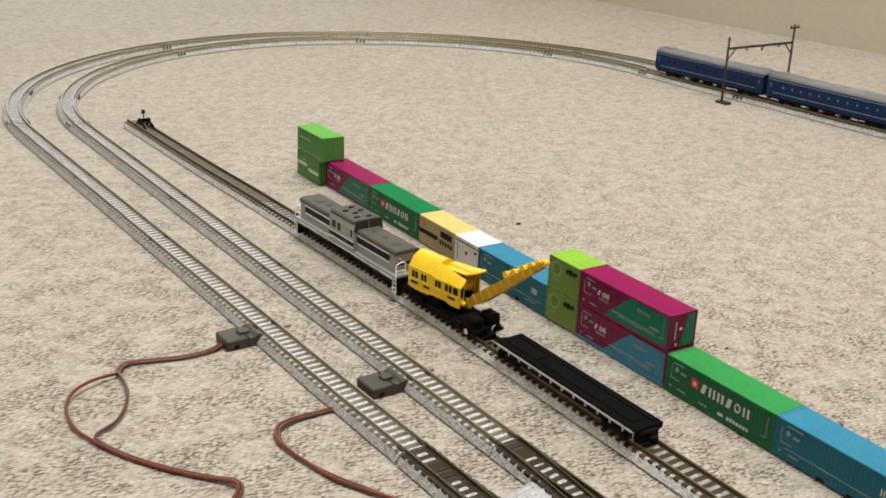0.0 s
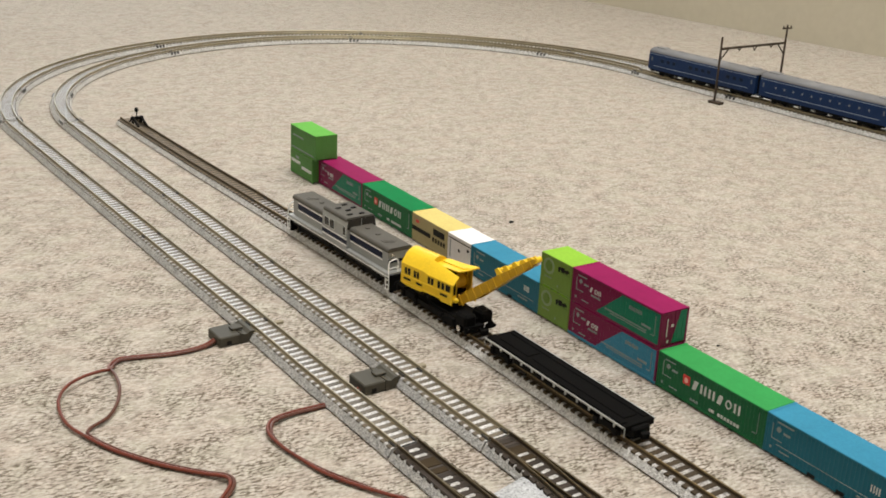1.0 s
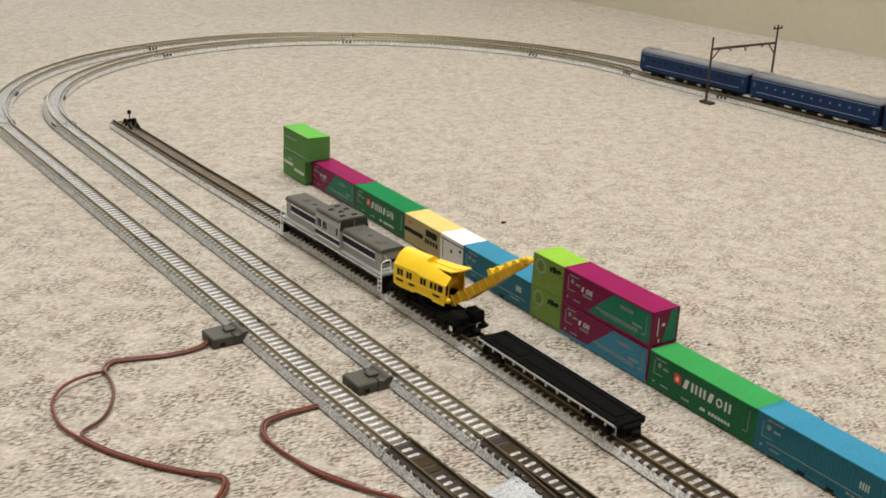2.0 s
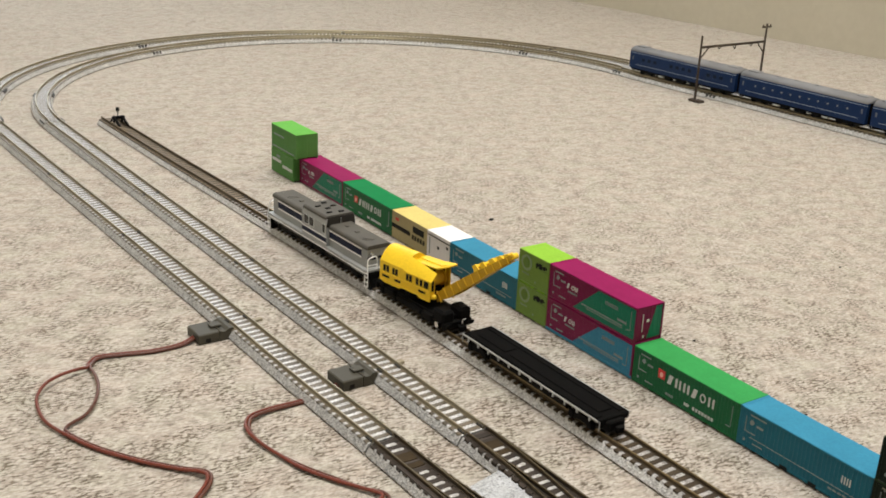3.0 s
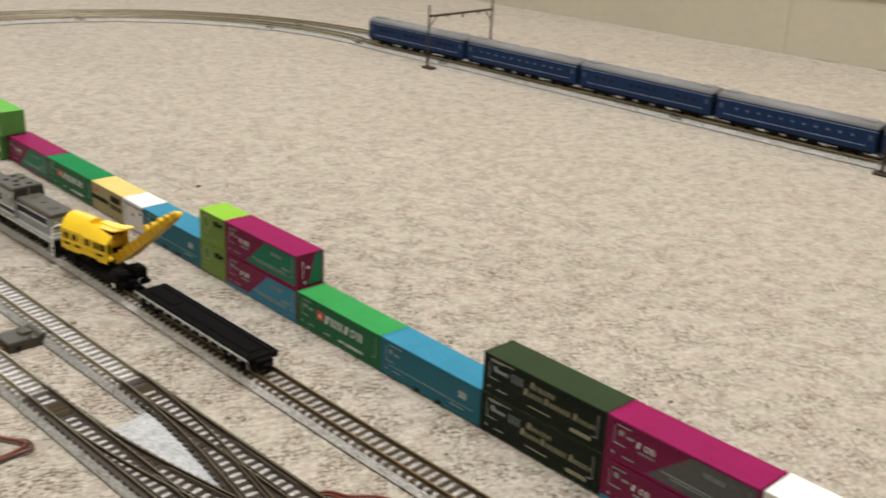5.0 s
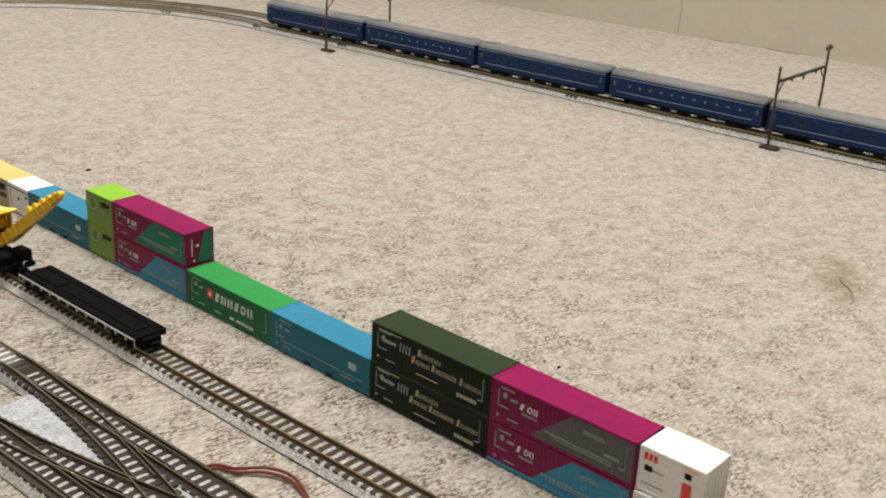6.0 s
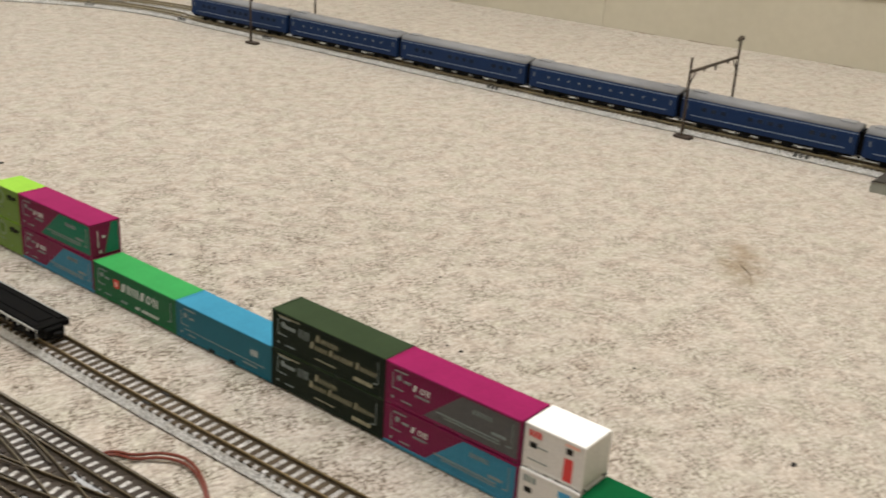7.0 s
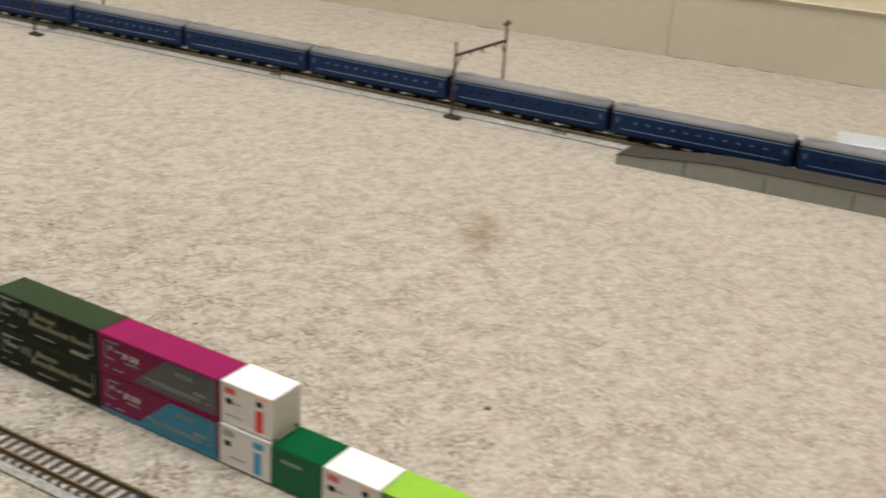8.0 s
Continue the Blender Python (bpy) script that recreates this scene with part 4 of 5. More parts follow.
    place(container(LEN, T["mag_grey"], P["magenta"], P["magenta_shaded_print"], None, retail_marks(), label="magenta and grey freight container stacked on another"), 0.0003, 0.0629, 1)
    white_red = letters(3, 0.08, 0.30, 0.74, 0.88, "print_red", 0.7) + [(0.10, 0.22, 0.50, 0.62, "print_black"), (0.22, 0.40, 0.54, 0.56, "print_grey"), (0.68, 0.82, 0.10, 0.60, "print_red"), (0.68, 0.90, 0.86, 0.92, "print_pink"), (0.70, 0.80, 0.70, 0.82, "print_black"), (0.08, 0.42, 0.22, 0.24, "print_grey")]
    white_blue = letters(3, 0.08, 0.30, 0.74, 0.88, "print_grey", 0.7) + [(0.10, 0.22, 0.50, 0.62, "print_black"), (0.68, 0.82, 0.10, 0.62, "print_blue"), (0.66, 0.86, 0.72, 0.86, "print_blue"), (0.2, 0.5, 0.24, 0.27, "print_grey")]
    place(container(24.4, P["white_print_and_shade"], P["white"], P["white_print_and_shade"], None, white_blue, label="white twelve-foot container with a blue stripe", ribs=False, rim=False), -0.0246, -0.0002)
    place(container(24.4, P["white_print_and_shade"], P["white"], P["white_print_and_shade"], None, white_red, label="white twelve-foot container with a red stripe stacked on another", ribs=False, rim=False), -0.0246, -0.0002, 1, 0.0008)
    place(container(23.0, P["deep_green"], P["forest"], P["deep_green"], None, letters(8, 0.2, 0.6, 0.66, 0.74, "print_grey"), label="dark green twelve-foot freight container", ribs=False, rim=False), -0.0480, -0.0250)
    place(container(24.4, P["white_print_and_shade"], P["white"], P["white_print_and_shade"], None, white_red, label="white twelve-foot container with a red stripe at floor level", ribs=False, rim=False), -0.0727, -0.0483)
    place(container(30.0, P["lime_shaded_print"], P["lime"], P["lime_shaded_print"], None, lime_marks, label="lime-green freight container at the row's near end", ribs=False, rim=False), -0.1030, -0.0730)


container_row()


# ---- rolling stock ----
def on_track(points, y):
    """Pose on a line given by (y, x) points at y (millimetres), turned with it."""
    dx = glide(points, y + 20) - glide(points, y - 20)
    return pose(glide(points, y) / 1000, y / 1000, 0, 0, 0, math.degrees(math.atan2(40, dx)) - 90)


def bogie(root, y, mat, half=7.0, wheel_r=2.7, width=12.5, drop=0.0):
    """A two-axle bogie: side frames with axle boxes, a bolster, and four wheels."""
    bm = bmesh.new()
    for sx in (-1, 1):
        prism(bm, [(y - half - 2, 8.6), (y - half - 2, 10.2), (y - 3, 10.8), (y + 3, 10.8), (y + half + 2, 10.2), (y + half + 2, 8.6 - drop), (y + half - 1, 8.0 - drop), (y + 2.4, 9.0 - drop), (y - 2.4, 9.0 - drop), (y - half + 1, 8.0 - drop), (y - half - 2, 8.6 - drop)][1:], "x", sx * (width / 2 - 1.0), sx * width / 2)
        for k in (-1, 1):
            box(bm, sx * (width / 2 - 0.2), sx * (width / 2 + 0.6), y + k * half - 1.2, y + k * half + 1.2, 8.2 - drop, 10.4, 0.2)
    box(bm, -width / 2 + 0.8, width / 2 - 0.8, y - 2.2, y + 2.2, 9.2, 11.2, 0.2)
    b = part("bogie", bm, mat, root, "black bogie frame")
    for k in (-1, 1):
        for sx in (-1, 1):
            bm = bmesh.new()
            tube(bm, (sx * 3.9, y + k * half, 6.75 + wheel_r), (sx * 5.1, y + k * half, 6.75 + wheel_r), wheel_r, 18)
            tube(bm, (sx * 3.6, y + k * half, 6.75 + wheel_r), (sx * 3.95, y + k * half, 6.75 + wheel_r), wheel_r + 0.45, 18)
            part("wheel", bm, M["wheel"], b, "blackened metal wheel")
    return b


def coupler(root, y, sy, z=9.6):
    bm = bmesh.new()
    box(bm, -0.8, 0.8, y, y + sy * 3.4, z - 0.6, z + 0.6, 0.15)
    prism(bm, [(-1.9, y + sy * 3.0), (1.9, y + sy * 3.0), (2.1, y + sy * 4.4), (1.0, y + sy * 5.4), (-1.0, y + sy * 5.0), (-2.0, y + sy * 4.4)], "z", z - 1.1, z + 1.1)
    part("coupler", bm, M["black"], root, "black hook coupler")


def hood_profile(w, z0, z1, r):
    pts = [(-w, z0), (-w, z1 - r)]
    for i in range(1, 5):
        a = math.pi / 2 * i / 5
        pts.append((-w + r - r * math.cos(a), z1 - r + r * math.sin(a)))
    pts += [(-w + r, z1), (w - r, z1)]
    for i in range(4, 0, -1):
        a = math.pi / 2 * i / 5
        pts.append((w - r + r * math.cos(a), z1 - r + r * math.sin(a)))
    return pts + [(w, z1 - r), (w, z0)]


def diesel_locomotive():
    root = empty("diesel_locomotive")
    tagged(root, "silver-grey centre-cab model diesel locomotive with navy bands", "locomotive")
    # frame and running board
    bm = bmesh.new()
    box(bm, -8.6, 8.6, -57, 57, 11.2, 13.4, 0.2)
    box(bm, -7.0, 7.0, -46, 46, 8.0, 11.4, 0.3)
    part("underframe", bm, M["black"], root)
    bm = bmesh.new()
    box(bm, -9.4, 9.4, -58, 58, 13.9, 15.2, 0.2)
    part("running_board", bm, M["loco_grey"], root)
    for sx in (-1, 1):
        for y0, y1, mat in ((-56, -42, "loco_grey"), (-40, -14, "dark_grey"), (14, 40, "dark_grey"), (42, 56, "loco_grey")):
            bm = bmesh.new()
            box(bm, sx * 9.5, sx * 8.4, y0, y1, 12.3 if mat == "loco_grey" else 12.0, 14.3, 0.25)
            part("side_box", bm, M["loco_roof"] if mat == "dark_grey" else M[mat], root)
        bm = bmesh.new()
        box(bm, sx * 9.58, sx * 9.35, -57, 57, 13.3, 13.9)
        part("sill_line", bm, M["white_trim"], root, "white sill line")
    # hoods with dark roofs, bands and louvres
    for s in (-1, 1):
        y0, y1 = (-54.5, -13.5) if s < 0 else (13.5, 54.5)
        bm = bmesh.new()
        prism(bm, [(-7.0, 14.5), (-7.0, 25.6), (7.0, 25.6), (7.0, 14.5)], "y", y0, y1)
        hood = part("hood", bm, M["loco_grey"], root)
        bm = bmesh.new()
        prism(bm, hood_profile(7.5, 25.2, 27.4, 1.8), "y", y0 - (0.5 if s < 0 else 0), y1 + (0.5 if s > 0 else 0))
        part("hood_roof", bm, M["loco_roof"], hood, "slate-grey hood roof")
        for sx in (-1, 1):
            bm = bmesh.new()
            a, b = (y0 + 6, y1) if s < 0 else (y0, y1 - 6)
            box(bm, sx * 6.9, sx * 7.16, a, b, 20.2, 23.6)
            part("band", bm, M["navy"], hood, "navy side band")
            for z in (19.6, 24.1):
                bm = bmesh.new()
                box(bm, sx * 6.9, sx * 7.20, a, b, z - 0.35, z + 0.35)
                part("band_edge", bm, M["white_trim"], hood, "thin white line")
            bm = bmesh.new()
            for i in range(9):
                yy = a + (b - a) * (0.12 + 0.085 * i)
                box(bm, sx * 6.9, sx * 7.1, yy, yy + 1.9, 15.4, 19.0)
            part("louvre_door", bm, M["loco_grey"], hood)
        # nose: headlamps, number plate bar, lower step
        tip = y0 if s < 0 else y1
        for sx in (-1, 1):
            bm = bmesh.new()
            tube(bm, (sx * 4.6, tip, 22.8), (sx * 4.6, tip + s * 0.8, 22.8), 1.2, 14)
            part("headlamp", bm, M["steel"], hood, "round headlamp")
        bm = bmesh.new()
        box(bm, -7.02, 7.02, tip + s * 0.02, tip + s * 0.2, 19.4, 21.0)
        part("band", bm, M["navy"], hood)
        # roof details
        for k, (yy, r) in enumerate(((0.28, 2.6), (0.55, 1.3), (0.82, 1.0))):
            yc = y0 + (y1 - y0) * (yy if s < 0 else 1 - yy)
            bm = bmesh.new()
            if k == 0:
                tube(bm, (0, yc, 27.2), (0, yc, 27.6), r + 1.6, 20)
                tube(bm, (0, yc, 27.5), (0, yc, 27.8), r, 16)
            else:
                box(bm, -r, r, yc - 1.0, yc + 1.0, 27.2, 27.9, 0.2)
            part("roof_fan" if k == 0 else "roof_hatch", bm, M["loco_roof"], hood)
        # end platform rails and steps, painted white
        end = s * 57.5
        bm = bmesh.new()
        for sx in (-1, 1):
            wire_mesh(bm, [(sx * 9.0, end + s * 0.9, 6.2), (sx * 9.0, end + s * 0.9, 14.0), (sx * 8.4, end, 20.0), (sx * 7.2, end, 21.6), (sx * 3.0, end, 21.6), (sx * 3.0, end, 14.4)], 0.36, 6)
            wire_mesh(bm, [(sx * 8.7, end, 17.6), (sx * 3.1, end, 17.6)], 0.3, 6)
            for z in (6.2, 8.8, 11.4, 13.4):
                tube(bm, (sx * 9.0, end + s * 0.9, z), (sx * 9.1, end - s * 1.9, z), 0.36, 6)
            tube(bm, (sx * 9.1, end - s * 1.9, 6.0), (sx * 9.1, end - s * 1.9, 14.4), 0.34, 6)
        part("handrail", bm, M["white_trim"], root, "white handrail and steps")
        bm = bmesh.new()
        box(bm, -8.8, 8.8, s * 56.4, s * 58.3, 8.0, 13.6, 0.2)
        part("buffer_beam", bm, M["black"], root)
        bm = bmesh.new()
        prism(bm, [(s * 56, 4.6), (s * 59.0, 4.4), (s * 58.4, 8.2), (s * 56, 8.2)], "x", -7.6, 7.6)
        part("snow_plough", bm, M["black"], root)
        coupler(root, s * 58.2, s, 6.6)
    # cab
    bm = bmesh.new()
    prism(bm, [(-9.3, 15.0), (-9.3, 27.4), (-8.4, 30.8), (8.4, 30.8), (9.3, 27.4), (9.3, 15.0)], "y", -14.0, 14.0)
    cab = part("cab", bm, M["loco_grey"], root)
    bm = bmesh.new()
    prism(bm, hood_profile(9.0, 30.2, 32.2, 1.6), "y", -13.2, 13.2)
    part("cab_roof", bm, M["loco_roof"], cab, "slate-grey cab roof")
    for x, y in ((-4, -8), (3, -9), (-1, -1), (4, 2), (-4, 5), (2, 9)):
        bm = bmesh.new()
        box(bm, x - 1.6, x + 1.6, y - 0.9, y + 0.9, 32.0, 32.7, 0.25)
        part("roof_vent", bm, M["black"], cab, "dark roof ventilator")
    for s in (-1, 1):
        for sx in (-1, 1):
            bm = bmesh.new()
            prism(bm, [(sx * 0.3, 26.0), (sx * 9.0, 26.0), (sx * 8.3, 31.2), (sx * 0.3, 31.4)], "y", s * 13.0, s * 14.35)
            part("window", bm, M["smoky"], cab, "smoky cab end window")
    for sx in (-1, 1):
        for y0, y1 in ((-12.8, -10.2), (0.2, 5.0), (6.2, 11.0)):
            bm = bmesh.new()
            box(bm, sx * 9.2, sx * 9.42, y0 - 0.45, y1 + 0.45, 21.8, 27.35, 0.08)
            wf = part("window_frame", bm, M["print_white"], cab, "pale window surround")
            bm = bmesh.new()
            box(bm, sx * 9.3, sx * 9.5, y0, y1, 22.5, 27.2)
            part("pane", bm, M["smoky"], wf)
        bm = bmesh.new()
        box(bm, sx * 9.2, sx * 9.4, -14.0, 14.0, 17.6, 20.0)
        part("band", bm, M["navy"], cab, "navy side band")
        for z in (17.0, 20.5):
            bm = bmesh.new()
            box(bm, sx * 9.2, sx * 9.46, -14.0, 14.0, z - 0.35, z + 0.35)
            part("band_edge", bm, M["white_trim"], cab)
    lift = Matrix.Translation((0, 0, -0.0006)) @ Matrix.Diagonal((1.012, 0.958, 1.012, 1))
    for ob in root.children_recursive:
        ob.data.transform(lift)
    bm = bmesh.new()
    box(bm, -8.0, 8.0, -50, 50, 10.0, 12.6, 0.4)
    for y in (-48, -24, -10, 10, 24, 48):
        box(bm, -8.5, 8.5, y - 3.4, y + 3.4, 9.2, 12.4, 0.5)
    part("underframe", bm, M["black"], root)
    for y in (-36, 36):
        bogie(root, y, M["black"], 8.0, 2.8, 15.6, 1.2)
    bogie(root, 0, M["black"], 6.0, 2.4, 14.6, 1.2)
    for sx in (-1, 1):
        bm = bmesh.new()
        tube(bm, (sx * 6.4, -18, 10.0), (sx * 6.4, -10, 10.0), 1.7, 12)
        part("air_tank", bm, M["black"], root)
    root.matrix_world = pose(-0.0012, 0, 0) @ on_track(SIDING, 447.5)
    return root


diesel_locomotive()


def rail_crane():
    root = empty("rail_crane")
    tagged(root, "yellow model breakdown crane with raised boom on black chassis", "crane")
    mid = -3.5
    bm = bmesh.new()
    prism(bm, [(mid + y, z) for y, z in ((-31, 9.0), (-31, 13.6), (-22, 17.0), (22, 17.0), (31, 13.6), (31, 9.0), (20, 8.2), (-20, 8.2))], "x", -6.8, 6.8)
    for sy in (-1, 1):
        box(bm, -8.6, 8.6, mid + sy * 17 - 4.0, mid + sy * 17 + 4.0, 9.0, 15.6, 0.5)
        tube(bm, (0, mid + sy * 24, 13.0), (0, mid + sy * 24, 17.6), 4.6, 16)
    box(bm, -8.2, 8.2, mid - 11.0, mid + 11.0, 8.6, 14.0, 0.5)
    part("chassis", bm, M["black"], root)
    for sy in (-1, 1):
        bogie(root, mid + sy * 19, M["black"], 6.0, 2.4, 15.6, 1.0)
        bm = bmesh.new()
        box(bm, -8.2, 8.2, mid + sy * 29.6, mid + sy * 31.6, 8.6, 14.8, 0.3)
        part("buffer_beam", bm, M["black"], root)
        for sx in (-1, 1):
            bm = bmesh.new()
            tube(bm, (sx * 6.4, mid + sy * 31.2, 13.0), (sx * 6.4, mid + sy * 33.2, 13.0), 0.7, 10)
            tube(bm, (sx * 6.4, mid + sy * 33.0, 13.0), (sx * 6.4, mid + sy * 33.7, 13.0), 1.8, 14)
            part("buffer", bm, M["black"], root)
            bm = bmesh.new()
            box(bm, sx * 1.4, sx * 8.4, mid + sy * 22.0, mid + sy * 31.0, 13.6, 21.4 if sy < 0 else 18.4, 1.2)
            part("tool_box", bm, M["black"], root)
        bm = bmesh.new()
        wire_mesh(bm, [(2.4, mid + sy * 31.8, 11.6), (2.4, mid + sy * 32.0, 14.0), (3.0, mid + sy * 32.0, 15.6), (4.4, mid + sy * 32.0, 15.8)], 0.22, 6)
        part("handrail", bm, M["white_trim"], root, "short white handrail")
        coupler(root, mid + sy * 31.6, sy)
    bm = bmesh.new()
    tube(bm, (-8.1, mid - 26.0, 9.6), (-8.7, mid - 26.0, 9.6), 1.5, 18)
    part("wheel_boss", bm, M["steel"], root, "bright round boss")
    bm = bmesh.new()
    tube(bm, (0, 0, 16.0), (0, 0, 21.0), 6.6, 24)
    part("turntable", bm, M["black"], root)

    # the superstructure is slewed a little
    slew = pose(0, 0, 0, 0, 0, 10)

    def upper(name, bm, mat, parent, label=""):
        bm.transform(slew)
        return part(name, bm, mat, parent, label)

    def barrel(x):
        return 38.6 - 0.093 * x * x

    full = [-8.6 + 17.2 * i / 12 for i in range(13)]
    bm = bmesh.new()
    prism(bm, [(-8.6, 21.6)] + [(x, barrel(x)) for x in full] + [(8.6, 20.6)], "y", 1.0, 19.4)
    prism(bm, [(-8.0, 21.4)] + [(x * 0.93, barrel(x) - 0.7) for x in full] + [(8.0, 21.4)], "y", 19.2, 20.3)
    house = upper("house", bm, M["yellow"], root)
    bm = bmesh.new()
    prism(bm, [(-8.6, 21.6)] + [(-8.6, 30.4), (-7.2, 32.2), (-5.8, 33.4), (-5.8, 21.6)], "y", -17.4, 1.4)
    upper("side_cab", bm, M["yellow"], house)
    bm = bmesh.new()
    prism(bm, [(5.6, 20.4), (5.6, 33.5), (8.6, 31.2), (8.6, 20.4)], "y", -13.0, 1.4)
    upper("side_cab", bm, M["yellow"], house)
    # curved roof sheet over the near cab, with a small overhang
    bm = bmesh.new()
    rows = []
    for i in range(9):
        k = i / 8
        y, inner, drop = 1.2 - 19.6 * k, -3.9 - 1.4 * k, 1.5 * k
        xs = [-9.1 + (inner + 9.1) * j / 6 for j in range(7)]
        rows.append([bm.verts.new((x, y, barrel(x) + 0.35 - drop * (j / 6) ** 0.7)) for j, x in enumerate(xs)] + [bm.verts.new((x, y, barrel(x) - 0.4 - drop * (j / 6) ** 0.7)) for j, x in reversed(list(enumerate(xs)))])
    for p, q in zip(rows, rows[1:]):
        for j in range(14):
            bm.faces.new((p[j], p[(j + 1) % 14], q[(j + 1) % 14], q[j]))
    bm.faces.new(rows[0])
    bm.faces.new(rows[-1][::-1])
    bmesh.ops.recalc_face_normals(bm, faces=bm.faces)
    upper("roof_sheet", bm, M["yellow"], house)
    # flat canopy over the winch
    bm = bmesh.new()
    prism(bm, [(-3.4, 1.2), (-1.8, -14.4), (2.6, -16.0), (10.2, -16.8), (10.4, -15.0), (8.4, -10.0), (7.2, 1.2)], "z", 34.8, 35.5)
    prism(bm, [(1.6, 1.1), (1.8, -14.0), (4.6, -15.2), (5.6, 0.9)], "z", 35.4, 36.0)
    upper("canopy", bm, M["yellow"], house, "flat yellow canopy plate")
    bm = bmesh.new()
    box(bm, 6.2, 7.0, -15.6, -12.0, 22.0, 34.9)
    box(bm, -5.7, -5.1, -17.0, -16.0, 22.0, 33.2)
    upper("winch_frame", bm, M["ochre"], house, "ochre winch frame")
    bm = bmesh.new()
    tube(bm, (-3.6, -10.6, 28.4), (5.2, -10.6, 28.4), 3.3, 20)
    upper("winch_drum", bm, M["ochre"], house, "ochre winch drum")
    bm = bmesh.new()
    for x in (-3.4, 4.8):
        tube(bm, (x - 0.3, -10.6, 28.4), (x + 0.3, -10.6, 28.4), 4.3, 22)
    upper("drum_flange", bm, M["ochre"], house)
    bm = bmesh.new()
    box(bm, -5.6, 8.0, -17.2, 1.2, 20.4, 22.6, 0.3)
    upper("floor_plate", bm, M["black"], house, "black floor plate")
    # dark plates put the interior's shade into colour on the inner faces
    bm = bmesh.new()
    box(bm, 5.25, 5.65, -12.9, 0.6, 22.6, 33.4)
    box(bm, -5.78, -5.4, -16.6, 0.6, 22.6, 33.2)
    upper("inner_lining", bm, M["drum"], house, "dark plates for the shade inside the house")
    # back plate in the same dark tone, standing for interior shade
    bm = bmesh.new()
    box(bm, -5.4, 8.0, 0.6, 0.98, 22.0, 34.0)
    upper("bulkhead", bm, M["drum"], house, "dark bulkhead for the shade inside the house")
    bm = bmesh.new()
    prism(bm, [(-17.4, 22.0), (-17.4, 20.4), (-10, 20.4), (-8.6, 21.4), (3, 21.4), (4.6, 20.5), (15, 20.5), (19.4, 21.5), (19.4, 22.0)], "x", -8.9, -8.3)
    upper("valance", bm, M["yellow"], house)
    # windows and slots on both sides
    for sx in (-1, 1):
        rows = [(15.2, 16.8), (12.8, 14.4), (8.6, 10.0), (6.4, 7.8)]
        if sx < 0:
            rows += [(-1.6, -0.2), (-4.0, -2.4), (-8.8, -7.2), (-11.6, -10.0), (-15.8, -12.8)]
        for y0, y1 in rows:
            bm = bmesh.new()
            box(bm, sx * 8.5, sx * 8.68, y0 - 0.15, y1 + 0.15, 26.6, 30.1)
            upper("window", bm, M["print_black"], house, "dark window opening")
        for y0, y1 in ((12.4, 17.6), (4.0, 8.4), (-14.0, -9.0)):
            if sx < 0 or y0 > 0:
                bm = bmesh.new()
                box(bm, sx * 8.5, sx * 8.66, y0, y1, 23.4, 24.6)
                upper("vent_slot", bm, M["print_black"], house, "dark slot")
        bm = bmesh.new()
        box(bm, sx * 8.5, sx * 8.95, -17.0 if sx < 0 else -7.6, 19.0, 25.2, 25.9, 0.1)
        upper("waist_rail", bm, M["yellow"], house)
    bm = bmesh.new()
    prism(bm, [(-7.9, 25.6), (-7.9, 30.2), (-6.4, 31.8), (-6.4, 25.6)], "y", -17.6, -17.3)
    upper("window", bm, M["print_black"], house, "dark front cab window")
    bm = bmesh.new()
    bmesh.ops.create_uvsphere(bm, u_segments=14, v_segments=8, radius=1.35, matrix=pose(-6.8, -18.4, 23.0))
    upper("lamp", bm, M["yellow"], house, "round yellow lamp housing")

    # boom: two tapering plate girders with ribs, sheaves and a tip
    foot, tip = Vector((0.4, -16.5, 20.9)), Vector((0.0, -62.6, 56.0))
    d = (tip - foot)
    length = d.length
    d.normalize()
    side = d.cross(Vector((0, 0, 1))).normalized()
    m = Matrix.Translation(foot) @ Matrix((side, d, side.cross(d).normalized())).transposed().to_4x4()

    def on_boom(name, bm, mat, parent, label=""):
        bm.transform(m)
        return upper(name, bm, mat, parent, label)

    def half(y):
        return 3.9 - 2.6 * y / length

    bm = bmesh.new()
    for s in (-1, 1):
        edge = [(0, -2.0), (0.18 * length, -2.9), (0.55 * length, -2.3), (0.97 * length, -0.9), (length, 0.2), (0.97 * length, 1.2), (0.55 * length, 2.3), (0.18 * length, 2.6), (0, 2.0)]
        n = len(edge)
        inner = [bm.verts.new(((half(y) - 0.35) * s, y, z)) for y, z in edge]
        outer = [bm.verts.new(((half(y) + 0.35) * s, y, z)) for y, z in edge]
        bm.faces.new(inner)
        bm.faces.new(outer[::-1])
        for i in range(n):
            bm.faces.new((inner[i], inner[(i + 1) % n], outer[(i + 1) % n], outer[i]))
    boom = on_boom("boom", bm, M["ochre"], root, "ochre-yellow plate girder boom")
    for i in range(11):
        y = length * (0.05 + 0.088 * i)
        w = half(y)
        k = 1 - 0.5 * y / length
        bm = bmesh.new()
        box(bm, -w, w, y - 0.3, y + 0.3, -1.2 * k, 1.6 * k)
        on_boom("cross_plate", bm, M["ochre"], boom)
        for s in (-1, 1):
            bm = bmesh.new()
            box(bm, s * w, s * (w + 0.8), y - 0.28, y + 0.28, -3.0 * k, 3.0 * k)
            on_boom("stiffener", bm, M["ochre"], boom)
    bm = bmesh.new()
    prism(bm, [(-3.7, 0), (3.7, 0), (1.3, length * 0.97), (-1.3, length * 0.97)], "z", -1.9, -1.6)
    on_boom("bottom_plate", bm, M["ochre"], boom)
